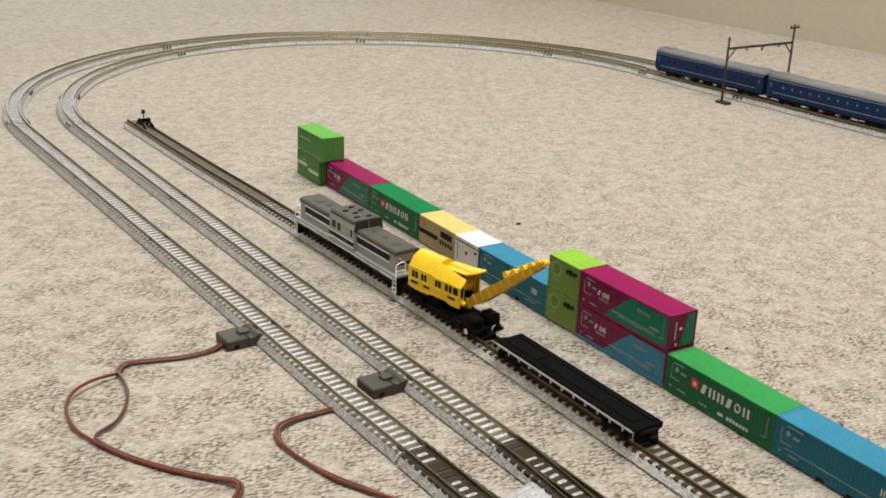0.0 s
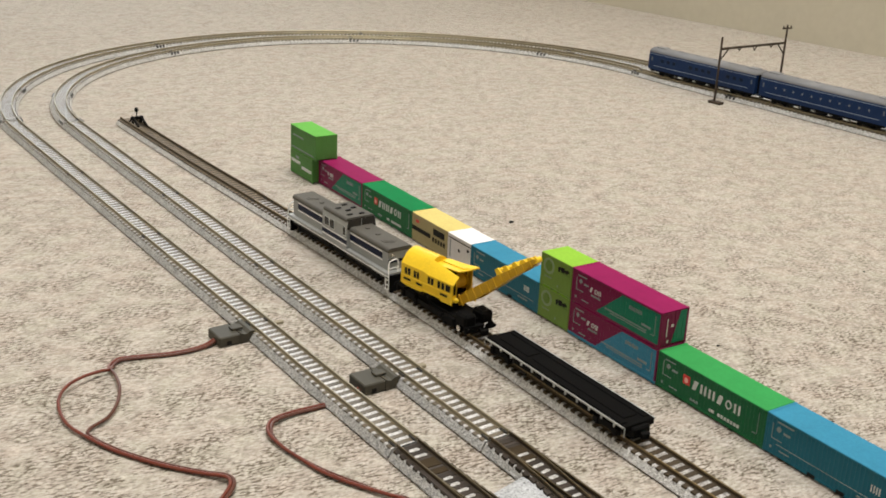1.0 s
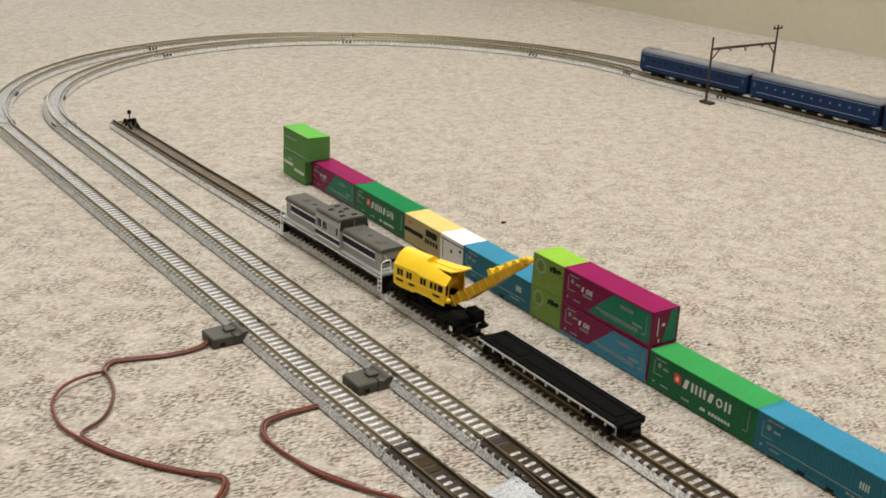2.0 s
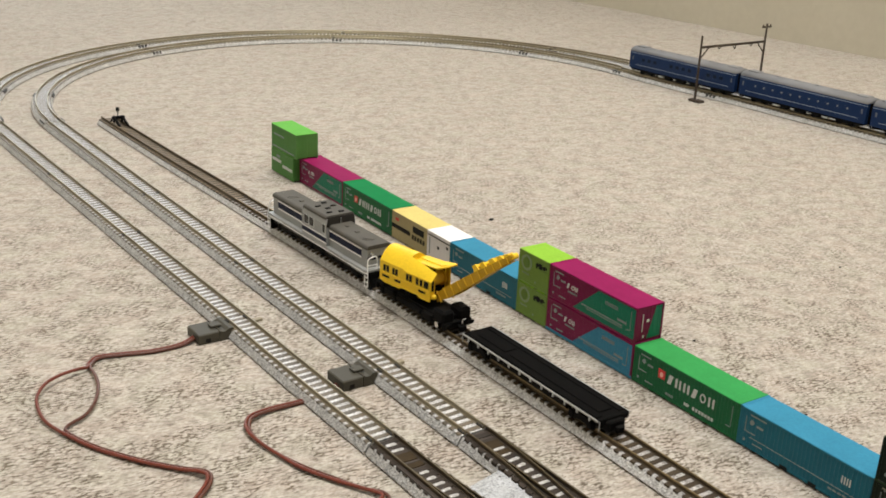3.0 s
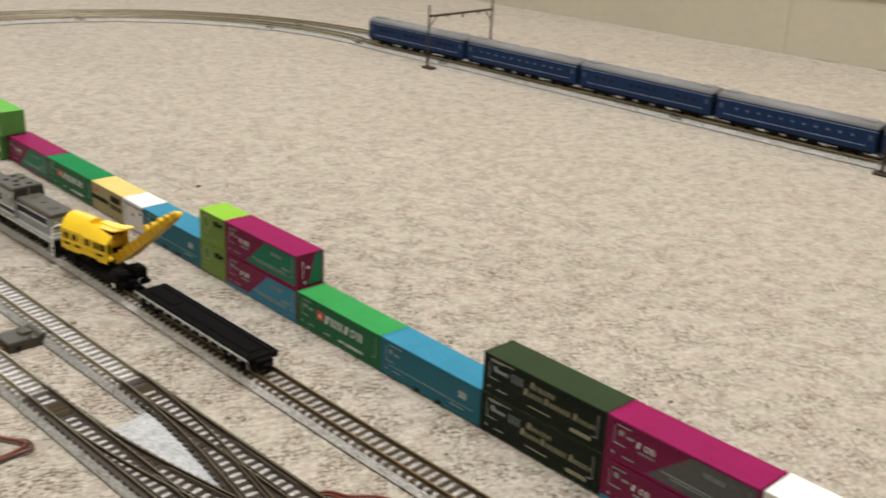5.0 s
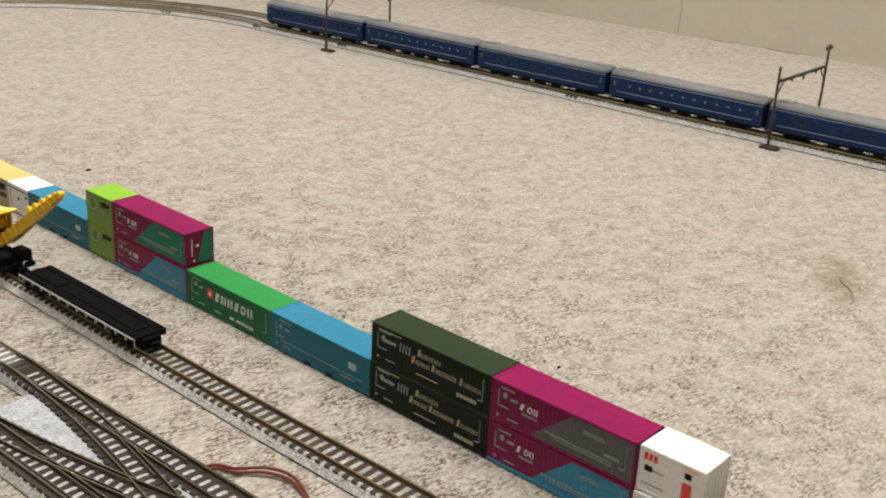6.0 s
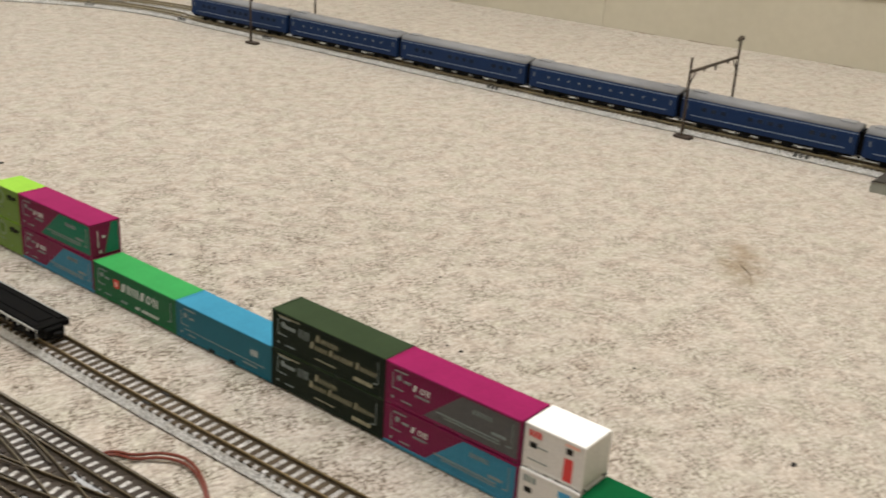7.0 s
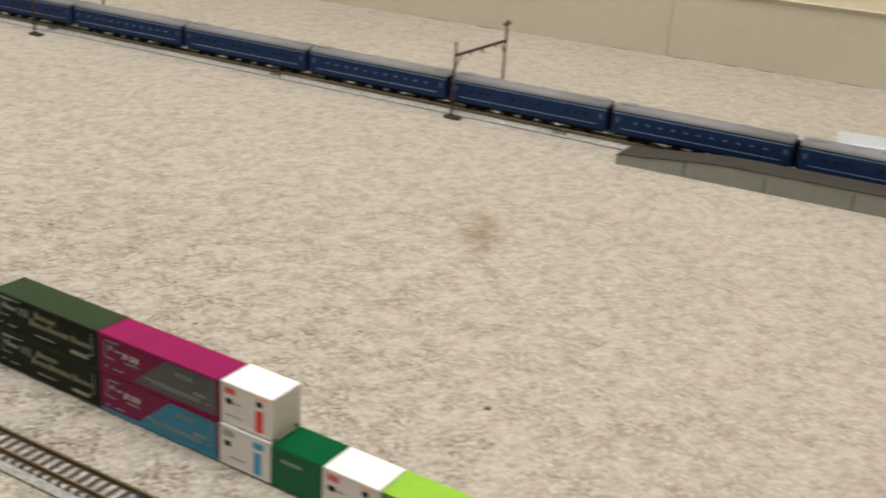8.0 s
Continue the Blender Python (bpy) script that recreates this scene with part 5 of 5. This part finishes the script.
    for y, hgt in ((0.57, 5.4), (0.66, 4.6), (0.77, 4.2), (0.86, 3.4), (0.94, 2.6)):
        w = half(y * length)
        bm = bmesh.new()
        for s in (-1, 1):
            prism(bm, [(y * length - 2.0, 0.6), (y * length - 1.4, hgt), (y * length + 0.8, hgt), (y * length + 2.4, 0.8)], "x", s * (w - 0.7), s * (w + 0.25))
        tube(bm, (-w, y * length, hgt - 1.2), (w, y * length, hgt - 1.2), 0.9, 12)
        on_boom("sheave_block", bm, M["yellow"], boom, "yellow sheave block")
    bm = bmesh.new()
    tube(bm, (-1.6, length - 0.6, 0.2), (1.6, length - 0.6, 0.2), 1.4, 16)
    on_boom("tip_sheave", bm, M["yellow"], boom)
    # chassis flattened and house lowered to fit the camera's view
    for ob in root.children_recursive:
        if ob.name.startswith(("bogie", "wheel.", "wheel_boss", "coupler")) or ob.name == "wheel":
            continue
        for v in ob.data.vertices:
            z = v.co.z * 1000
            v.co.z = (z - 4.0 if z > 17 else 8 + (z - 8) * 5 / 9 if z > 8 else z) / 1000
    root.matrix_world = pose(-0.0012, 0, 0) @ on_track(SIDING, 357.0)
    return root


rail_crane()


def flat_wagon():
    root = empty("flat_wagon")
    tagged(root, "black model flat wagon with pale side sill on the siding", "wagon")
    L = 47.0
    bm = bmesh.new()
    box(bm, -8.2, 8.2, -L, L, 12.5, 13.5, 0.15)
    part("deck", bm, M["deck"], root)
    # raised deck boards with gaps between them
    for x0, x1, y0, y1 in ((-7.6, -4.6, -45, 45), (-3.6, 3.4, -42, 18), (-3.6, 3.4, 21, 42), (4.4, 7.6, -45, 45)):
        bm = bmesh.new()
        box(bm, x0, x1, y0, y1, 13.3, 13.95, 0.12)
        part("deck_board", bm, M["deck"], root)
    for sx in (-1, 1):
        bm = bmesh.new()
        box(bm, sx * 8.2, sx * 8.6, -L, L, 12.6, 13.5, 0.08)
        part("side_sill", bm, M["sill_grey"], root, "pale grey side sill")
        for i in range(12):
            y = -42 + 84 * i / 11
            bm = bmesh.new()
            box(bm, sx * 8.2, sx * 8.95, y - 0.4, y + 0.4, 11.3, 12.9, 0.08)
            part("stake_pocket", bm, M["sill_grey"], root)
        bm = bmesh.new()
        prism(bm, [(-L + 12, 12.4), (L - 12, 12.4), (L - 22, 9.8), (-L + 22, 9.8)], "x", sx * 4.6, sx * 5.4)
        part("girder", bm, M["black"], root)
        bm = bmesh.new()
        box(bm, sx * 6.9, sx * 7.7, -26, 26, 9.4, 12.4, 0.2)
        part("side_girder", bm, M["black"], root)
    bm = bmesh.new()
    box(bm, -2.0, 2.0, -L + 2, L - 2, 10.2, 12.5, 0.2)
    for y in (-14, -4, 8, 18):
        box(bm, -6.6, 6.6, y - 1.5, y + 1.5, 9.6, 12.4, 0.3)
    part("underframe", bm, M["black"], root)
    for sy in (-1, 1):
        bm = bmesh.new()
        box(bm, -8.2, 8.2, sy * (L - 1.2), sy * (L + 0.2), 10.6, 13.4, 0.2)
        part("end_sill", bm, M["black"], root)
        bogie(root, sy * 36, M["black"], 5.8, 2.6, 15.0, 1.0)
        bm = bmesh.new()
        box(bm, -4.6, 4.6, sy * (L - 9), sy * (L + 2.2), 7.6, 12.4, 0.6)
        part("draft_box", bm, M["black"], root)
        coupler(root, sy * L, sy)
        bm = bmesh.new()
        tube(bm, (-8.0, sy * (L + 0.4), 9.0), (-8.0, sy * (L + 0.4), 13.2), 0.25, 6)
        part("step_iron", bm, M["loco_grey"], root)
    root.matrix_world = on_track(SIDING, 259.6)
    root.location.x -= 0.0006
    return root


flat_wagon()


def coach(window_plan, label, bright=False):
    """A blue sleeping car: shell, silver roof, windows, pale lines, end doors, underfloor gear, bogies."""
    root = empty("passenger_coach")
    tagged(root, label, "coach", "blue express train")
    L = 69.0
    side = [(-9.4, 12.8), (-9.6, 16.0), (-9.6, 27.0), (-9.0, 30.6)]
    bm = bmesh.new()
    prism(bm, side + [(9.0, 30.6), (9.6, 27.0), (9.6, 16.0), (9.4, 12.8)], "y", -L, L)
    shell = part("body", bm, M["coach_blue"], root)
    arc = [(-9.15, 30.2)] + [(-9.15 * math.cos(math.pi * i / 14), 30.6 + 4.3 * math.sin(math.pi * i / 14) ** 0.8) for i in range(15)] + [(9.15, 30.2)]
    bm = bmesh.new()
    prism(bm, arc, "y", -L + 0.2, L - 0.2)
    roof = part("roof", bm, M["coach_roof"], root, "silver-grey arched roof", True)
    for sy in (-1, 1):
        bm = bmesh.new()
        box(bm, -4.0, 4.0, sy * (L - 16), sy * (L - 4), 34.0, 35.5, 0.4)
        part("cooler_unit", bm, M["coach_roof"], roof)
    for y in (-30, -10, 12, 34):
        bm = bmesh.new()
        box(bm, -1.6, 1.6, y - 2.2, y + 2.2, 34.4, 35.3, 0.3)
        part("roof_vent", bm, M["coach_roof"], roof)
    for sx in (-1, 1):
        for z, y0, y1 in ((17.0, -L + 8, L - 8), (28.8, -L, L)):
            bm = bmesh.new()
            box(bm, sx * (9.45 if z < 20 else 9.1), sx * (9.75 if z < 20 else 9.42), y0, y1, z - 0.22, z + 0.22)
            part("side_line", bm, M["coach_line"], shell, "thin pale line")
        for y in window_plan:
            bm = bmesh.new()
            box(bm, sx * 9.5, sx * 9.72, y - 2.5, y + 2.5, 21.2, 25.2, 0.06)
            w = part("window_frame", bm, M["coach_blue"], shell)
            bm = bmesh.new()
            # small pale dots put the glints on the glass into colour
            if bright:
                box(bm, sx * 9.6, sx * 9.80, y - 0.8, y + 0.8, 22.4, 24.0)
                part("pane", bm, M["glint_pane"], w, "small pale patch painted as a window glint")
            else:
                box(bm, sx * 9.6, sx * 9.80, y - 2.0, y + 2.0, 21.7, 24.7)
                part("pane", bm, M["glass"], w, "dark window pane")
        for y in (-L + 4.5, L - 4.5):
            bm = bmesh.new()
            box(bm, sx * 9.4, sx * 9.72, y - 2.4, y + 2.4, 14.0, 27.2, 0.06)
            door = part("door", bm, M["coach_blue"], shell)
            bm = bmesh.new()
            box(bm, sx * 9.6, sx * 9.82, y - 0.9, y + 0.9, 21.6, 25.6)
            part("pane", bm, M["lit_glass"], door, "pale door pane")
    for sy in (-1, 1):
        bm = bmesh.new()
        box(bm, -6.4, 6.4, sy * L, sy * (L + 2.4), 12.6, 31.0, 0.8)
        part("gangway", bm, M["black"], root, "black gangway bellows")
        bogie(root, sy * 47, M["black"], 7.0, 2.9)
        coupler(root, sy * (L - 0.5), sy * 0.45)
        bm = bmesh.new()
        box(bm, -6.0, 6.0, sy * (L - 5), sy * (L + 0.8), 10.6, 11.8, 0.2)
        part("end_step", bm, M["loco_grey"], root, "pale end step")
    bm = bmesh.new()
    box(bm, -8.6, 8.6, -L + 2, L - 2, 11.0, 12.9)
    part("underframe", bm, M["black"], root)
    for y0, y1, pale in ((-31, -25, 1), (-22, -14, 0), (-11, -8, 1), (-6, 4, 0), (6, 9, 1), (12, 20, 0), (23, 30, 1)):
        for sx in (-1, 1):
            bm = bmesh.new()
            box(bm, sx * 4.0, sx * 8.9, y0, y1 - pale * 1.6, 8.6 + pale * 0.8, 11.4 - pale * 0.3, 0.3)
            part("equipment_box", bm, M["print_white"] if pale else M["black"], root, "pale underfloor box" if pale else "")
    return root


def coach_pose(s):
    """On the inner line, a chord between the two bogies, s along the line (millimetres)."""
    a, _ = along(IN_LINE, IN_D, s - 47)
    b, _ = along(IN_LINE, IN_D, s + 47)
    mid, way = (a + b) / 2, (a - b)
    return pose(mid.x / 1000, mid.y / 1000, 0, 0, 0, math.degrees(math.atan2(way.y, way.x)) - 90)


tail = next(IN_D[i] for i in range(len(IN_D)) if IN_LINE[i][0] > 400 and IN_LINE[i][1] < TAIL_Y)
plans = [(-52, -44, -36, -12, -4, 4, 12, 34, 42, 50), (-50, -40, -30, -20, -10, 0, 10, 20, 30, 40, 50)]
first = coach(plans[0], "dark blue sleeping coach with silver roof and pale lines")
other = coach(plans[1], "dark blue sleeping coach with small painted glints in its windows", True)
first.matrix_world = coach_pose(tail + 71)
other.matrix_world = coach_pose(tail + 71 + 143)
for i in range(2, 8):
    copy_thing(first if i % 2 == 0 else other, coach_pose(tail + 71 + 143 * i))


# ---- line-side things ----
def catenary_gantry(y, lean=2.8):
    root = empty("catenary_gantry")
    tagged(root, "dark brown catenary portal mast standing over two tracks", "catenary mast", "catenary masts")
    for x, top in ((0.0, 64.0), (92.5, 70.5)):
        bm = bmesh.new()
        box(bm, x - 3.0, x + 4.5, -8.5, 6.0, 0, 2.4, 0.5)
        base = part("base", bm, M["wood_pole"], root, "dark foot plate")
        bm = bmesh.new()
        tube(bm, (x, 0, 1.5), (x, 0, top), 1.25, 10, 0.95)
        pole = part("pole", bm, M["wood_pole"], root)
        s = 1 if x == 0 else -1
        bm = bmesh.new()
        tube(bm, (x, 0, 41.5), (x + s * 10.5, 0, 51.6), 0.65, 8)
        part("brace", bm, M["wood_pole"], pole)
        if x:
            bm = bmesh.new()
            box(bm, x - 6.5, x + 6.5, -0.7, 0.7, 66.4, 67.8, 0.1)
            part("crossarm", bm, M["wood_pole"], pole)
            for k in (-5.4, 5.4):
                bm = bmesh.new()
                tube(bm, (x + k, 0, 67.6), (x + k, 0, 69.6), 0.7, 8)
                part("insulator", bm, M["wood_pole"], pole)
    bm = bmesh.new()
    box(bm, -0.5, 93.0, -0.9, 0.9, 51.6, 53.8, 0.15)
    beam = part("beam", bm, M["wood_pole"], root)
    for x in (26, 48, 72):
        bm = bmesh.new()
        tube(bm, (x - 2.2, 0, 51.6), (x, 0, 47.8 if x == 48 else 49.6), 0.5, 6)
        tube(bm, (x + 2.2, 0, 51.6), (x, 0, 47.8 if x == 48 else 49.6), 0.5, 6)
        part("hanger", bm, M["wood_pole"], beam)
    return root


M["wood_pole"] = plastic("dark_brown_plastic", (0.045, 0.032, 0.024), 0.5)
mast = catenary_gantry(0)
mast.matrix_world = pose(0.4615, 0.6655, 0, 0, 0, 1.5)
copy_thing(mast, pose(0.4968, 0.1975, 0, 0, 0, 2.0))


def platform():
    root = empty("station_platform")
    tagged(root, "grey plastic model station platform with a ramped end", "platform")
    runs = [(0, 6.5), (-3, 7.6), (-20, 8.4), (-55, 12.0), (-75, 13.6), (-95, 14.0), (-330, 14.0)]
    bm = bmesh.new()
    front = [bm.verts.new((0, y, z)) for y, z in runs]
    back = [bm.verts.new((27, y - 2, z)) for y, z in runs]
    f0 = [bm.verts.new((-0.6, y, 0)) for y, z in runs]
    b0 = [bm.verts.new((27, y - 2, 0)) for y, z in runs]
    for i in range(len(runs) - 1):
        for a, b in ((front, back), (f0, front), (back, b0)):
            bm.faces.new((a[i], a[i + 1], b[i + 1], b[i]))
    bm.faces.new((front[0], back[0], b0[0], f0[0]))
    bm.faces.new((front[-1], back[-1], b0[-1], f0[-1]))
    part("platform_body", bm, M["platform"], root)
    bm = bmesh.new()
    vs = []
    for i in range(len(runs) - 1):
        (y0, z0), (y1, z1) = runs[i], runs[i + 1]
        q = [(-0.5, y0, z0 + 0.1), (-0.5, y1, z1 + 0.1), (27.4, y1 - 2, z1 + 0.1), (27.4, y0 - 2, z0 + 0.1)]
        lo = [bm.verts.new(p) for p in q]
        hi = [bm.verts.new((p[0], p[1], p[2] + 0.7)) for p in q]
        bm.faces.new(hi)
        bm.faces.new(lo[::-1])
        for k in range(4):
            bm.faces.new((lo[k], lo[(k + 1) % 4], hi[(k + 1) % 4], hi[k]))
    part("surface", bm, M["platform_top"], root, "darker grey walking surface")
    for y in (-52, -110, -170, -230, -290):
        bm = bmesh.new()
        box(bm, -0.9, -0.2, y - 0.4, y + 0.4, 0.5, 11.5)
        part("wall_joint", bm, M["platform_top"], root)
    root.matrix_world = pose(0.4775, 0.0415, 0, 0, 0, 5.0)


M["platform_top"] = plastic("platform_dark_grey", (0.058, 0.054, 0.048), 0.8, 0.14, gloss=0.04)
platform()


def buffer_stop():
    root = empty("buffer_stop")
    tagged(root, "black buffer stop with a round lamp at the siding's end", "buffer stop")
    for sx in (-1, 1):
        bm = bmesh.new()
        prism(bm, [(-15, 6.6), (-15, 7.6), (-1, 12.4), (1, 12.4), (1.6, 6.6), (-0.6, 6.6), (-1.2, 10.4), (-9, 7.2), (-9, 6.6)], "x", sx * 3.4, sx * 4.8)
        part("bent_rail", bm, M["black"], root)
        bm = bmesh.new()
        tube(bm, (sx * 4.1, 1, 11.4), (sx * 5.6, 8, 5.0), 0.7, 8)
        part("strut", bm, M["black"], root)
    bm = bmesh.new()
    box(bm, -6.2, 6.2, -1.8, 0.6, 9.6, 12.2, 0.3)
    part("beam", bm, M["black"], root)
    bm = bmesh.new()
    tube(bm, (0, 0.2, 11.8), (0, 0.2, 16.0), 0.6, 8)
    lamp = part("lamp_post", bm, M["black"], root)
    bm = bmesh.new()
    bmesh.ops.create_uvsphere(bm, u_segments=14, v_segments=10, radius=1.9, matrix=pose(0, 0.2, 17.4))
    part("lamp", bm, M["black"], lamp, "round black lamp", True)
    root.matrix_world = on_track(SIDING, 779) @ Matrix.Diagonal((0.82, 0.9, 1, 1))


buffer_stop()


def feeder(x, y, wire_pts, label):
    """A plug-in power feeder: housing with a stepped clip, and a twin wire lying on the carpet."""
    root = empty("track_feeder")
    tagged(root, label, "track feeder", "track feeders")
    turn = pose(x, y, 0, 0, 0, 2.0)
    bm = bmesh.new()
    box(bm, -16.8, -6.0, -6.8, 7.0, 0.2, 5.2, 0.5)
    body = part("housing", bm, M["feeder"], root)
    body.matrix_local = turn
    bm = bmesh.new()
    prism(bm, [(-6.2, 0.2), (-6.2, 5.4), (-4.6, 4.7), (-3.0, 4.7), (-1.2, 5.8), (0.6, 5.8), (1.2, 5.2), (1.2, 0.2)], "y", -7.0, 7.0)
    ob = part("clip", bm, M["feeder"], root)
    ob.matrix_local = turn
    bm = bmesh.new()
    box(bm, -8.5, -3.0, -2.2, 2.2, 5.2, 6.4, 0.3)
    ob = part("latch", bm, M["feeder"], root)
    ob.matrix_local = turn
    for yy in (-4.0, 4.0):
        bm = bmesh.new()
        box(bm, -13.2, -10.8, yy - 0.1 if yy > 0 else -6.92, yy + 0.1 if yy > 0 else -6.6, 0.8, 2.8)
        if yy < 0:
            ob = part("slot", bm, M["print_black"], root)
            ob.matrix_local = turn
        else:
            bm.free()
    bm = bmesh.new()
    box(bm, 14.5, 19.0, -1.4, 1.4, 2.6, 4.2, 0.3)
    ob = part("tongue", bm, M["web_olive"], root, "olive connector tongue")
    ob.matrix_local = turn
    for k, mat in ((-0.72, "wire_red"), (0.72, "wire_dark")):
        bm = bmesh.new()
        pts = []
        for i, p in enumerate(wire_pts):
            a, b = Vector(wire_pts[max(i - 1, 0)][:3]), Vector(wire_pts[min(i + 1, len(wire_pts) - 1)][:3])
            d = (b - a).normalized()
            stray = p[3:] if k > 0 and len(p) > 3 else (0, 0)
            pts.append((p[0] - d.y * k + stray[0], p[1] + d.x * k + stray[1], p[2] + (0.25 if k < 0 else 0)))
        wire_mesh(bm, pts, 0.76)
        part("wire", bm, M[mat], root, "red-brown wire strand" if k < 0 else "dark brown wire strand", True)
    return root


feeder(-0.1405, 0.3845, [(-157, 383, 2.0), (-165, 380, 1.2), (-178, 380, 1.0), (-192, 383.5, 1.0), (-201.5, 385, 1.2), (-207, 380, 1.4), (-208.5, 375.6, 1.8), (-213, 374.4, 2.4, 4.5, -4), (-221, 371.5, 3.0, 11.5, -9), (-229, 366, 3.2, 17.5, -12),
                         (-234.5, 357.5, 2.6, 18.5, -14), (-236.5, 347, 1.8, 14, -12), (-236, 336, 1.4, 5, -6), (-232, 324, 1.2), (-225, 308.5, 1.0), (-214, 292, 1.0), (-203, 279, 1.2), (-196.5, 271, 2.2), (-196.5, 265, 2.4), (-202, 259, 1.4), (-214, 249, 1.0), (-232, 240, 1.0), (-262, 226, 1.0)],
       "grey plug-in track feeder with red-brown twin wire on carpet")
feeder(-0.1035, 0.3115, [(-120, 309, 1.5), (-130, 304, 0.9), (-141, 304, 0.9), (-155, 303.5, 1.4), (-164, 300.8, 2.0), (-168, 296, 2.2), (-169.5, 290, 2.0, -0.6, -0.6), (-168.5, 281, 1.4, -1.2, -1.2), (-166, 270, 1.2, -0.8, -1.0), (-162.5, 257, 1.2), (-156, 244, 1.2),
                         (-149.5, 233.5, 1.4, -1, -0.6), (-145.5, 226.5, 1.6), (-147, 223, 1.6, 1.0, -1.5), (-153, 221.5, 1.4), (-165, 221, 1.2), (-181, 221.5, 1.2), (-190, 226, 1.2), (-193, 236, 1.2), (-199, 244, 1.2), (-208, 241, 1.2), (-236, 228, 1.2)],
       "grey plug-in track feeder wired under the outer track")


def loose_wire():
    bm = bmesh.new()
    wire_mesh(bm, [(-92, 128, 1.0), (-78, 128, 1.6), (-73, 119, 2.2), (-66, 111, 3.2), (-62.5, 101, 3.0), (-66, 88, 1.4), (-78, 70, 1.2), (-95, 50, 1.2)], 0.64)
    wire_mesh(bm, [(-92, 126.8, 1.0), (-78, 126.7, 1.0), (-73.8, 118.2, 1.3), (-66.9, 110.3, 2.0), (-63.6, 100.6, 1.8), (-67.1, 87.6, 1.0), (-79.1, 69.5, 1.0), (-96.1, 49.4, 1.0)], 0.6)
    tagged(part("switch_wire", bm, M["wire_red"], None, smooth=True), "red-brown twin wire coming from under the crossover", "wire")


loose_wire()


def crumbs():
    spots = [(73.5, 464, 1.5), (81, 89, 1.0), (81, 97, 0.7), (57, 268, 0.9), (99, -61, 1.2), (124, 24, 0.8), (140, 150, 0.7), (60, 60, 0.8), (-24, 120, 0.6), (210, 300, 0.8), (95, 40, 0.7), (120, -20, 0.6), (45, 190, 0.7)]
    for x, y, r in spots:
        bm = bmesh.new()
        bmesh.ops.create_icosphere(bm, subdivisions=1, radius=r, matrix=pose(x, y, r * 0.35) @ Matrix.Diagonal((1.4, 0.9, 0.45, 1)))
        for v in bm.verts:
            v.co += Vector((random.uniform(-0.2, 0.2), random.uniform(-0.2, 0.2), random.uniform(0, 0.1))) * r
        tagged(part("crumb", bm, M["print_black"]), "tiny dark crumb lying on the carpet", "crumb", "crumbs on the carpet")


crumbs()


def loose_thread():
    bm = bmesh.new()
    wire_mesh(bm, [(281, 46, 0.4), (275, 42, 0.7), (270, 36, 0.9), (260, 30, 0.8), (251, 27, 0.4)], 0.3, 6)
    tagged(part("thread", bm, M["thread"], None, smooth=True), "short brown thread curled on the stained carpet", "thread")


M["thread"] = plastic("brown_thread", (0.24, 0.19, 0.14), 0.9, gloss=0.03)
loose_thread()


def blister_tray():
    root = empty("plastic_tray")
    tagged(root, "glossy white plastic packing tray lying on carpet by the wall", "tray")
    bm = bmesh.new()
    prism(bm, [(-32, 0), (-26, 3), (26, 3), (32, 0)], "y", -75, 75)
    part("shell", bm, M["white_gloss"], root)
    for y in (-48, 0, 48):
        bm = bmesh.new()
        box(bm, -20, 20, y - 18, y + 18, 2.8, 4.2, 0.6)
        part("boss", bm, M["white_gloss"], root)
    root.matrix_world = pose(0.693, -0.150, 0, 0, 0, 10)


M["white_gloss"] = plastic("glossy_white_plastic", (0.52, 0.57, 0.64), 0.12, 0.06)
blister_tray()
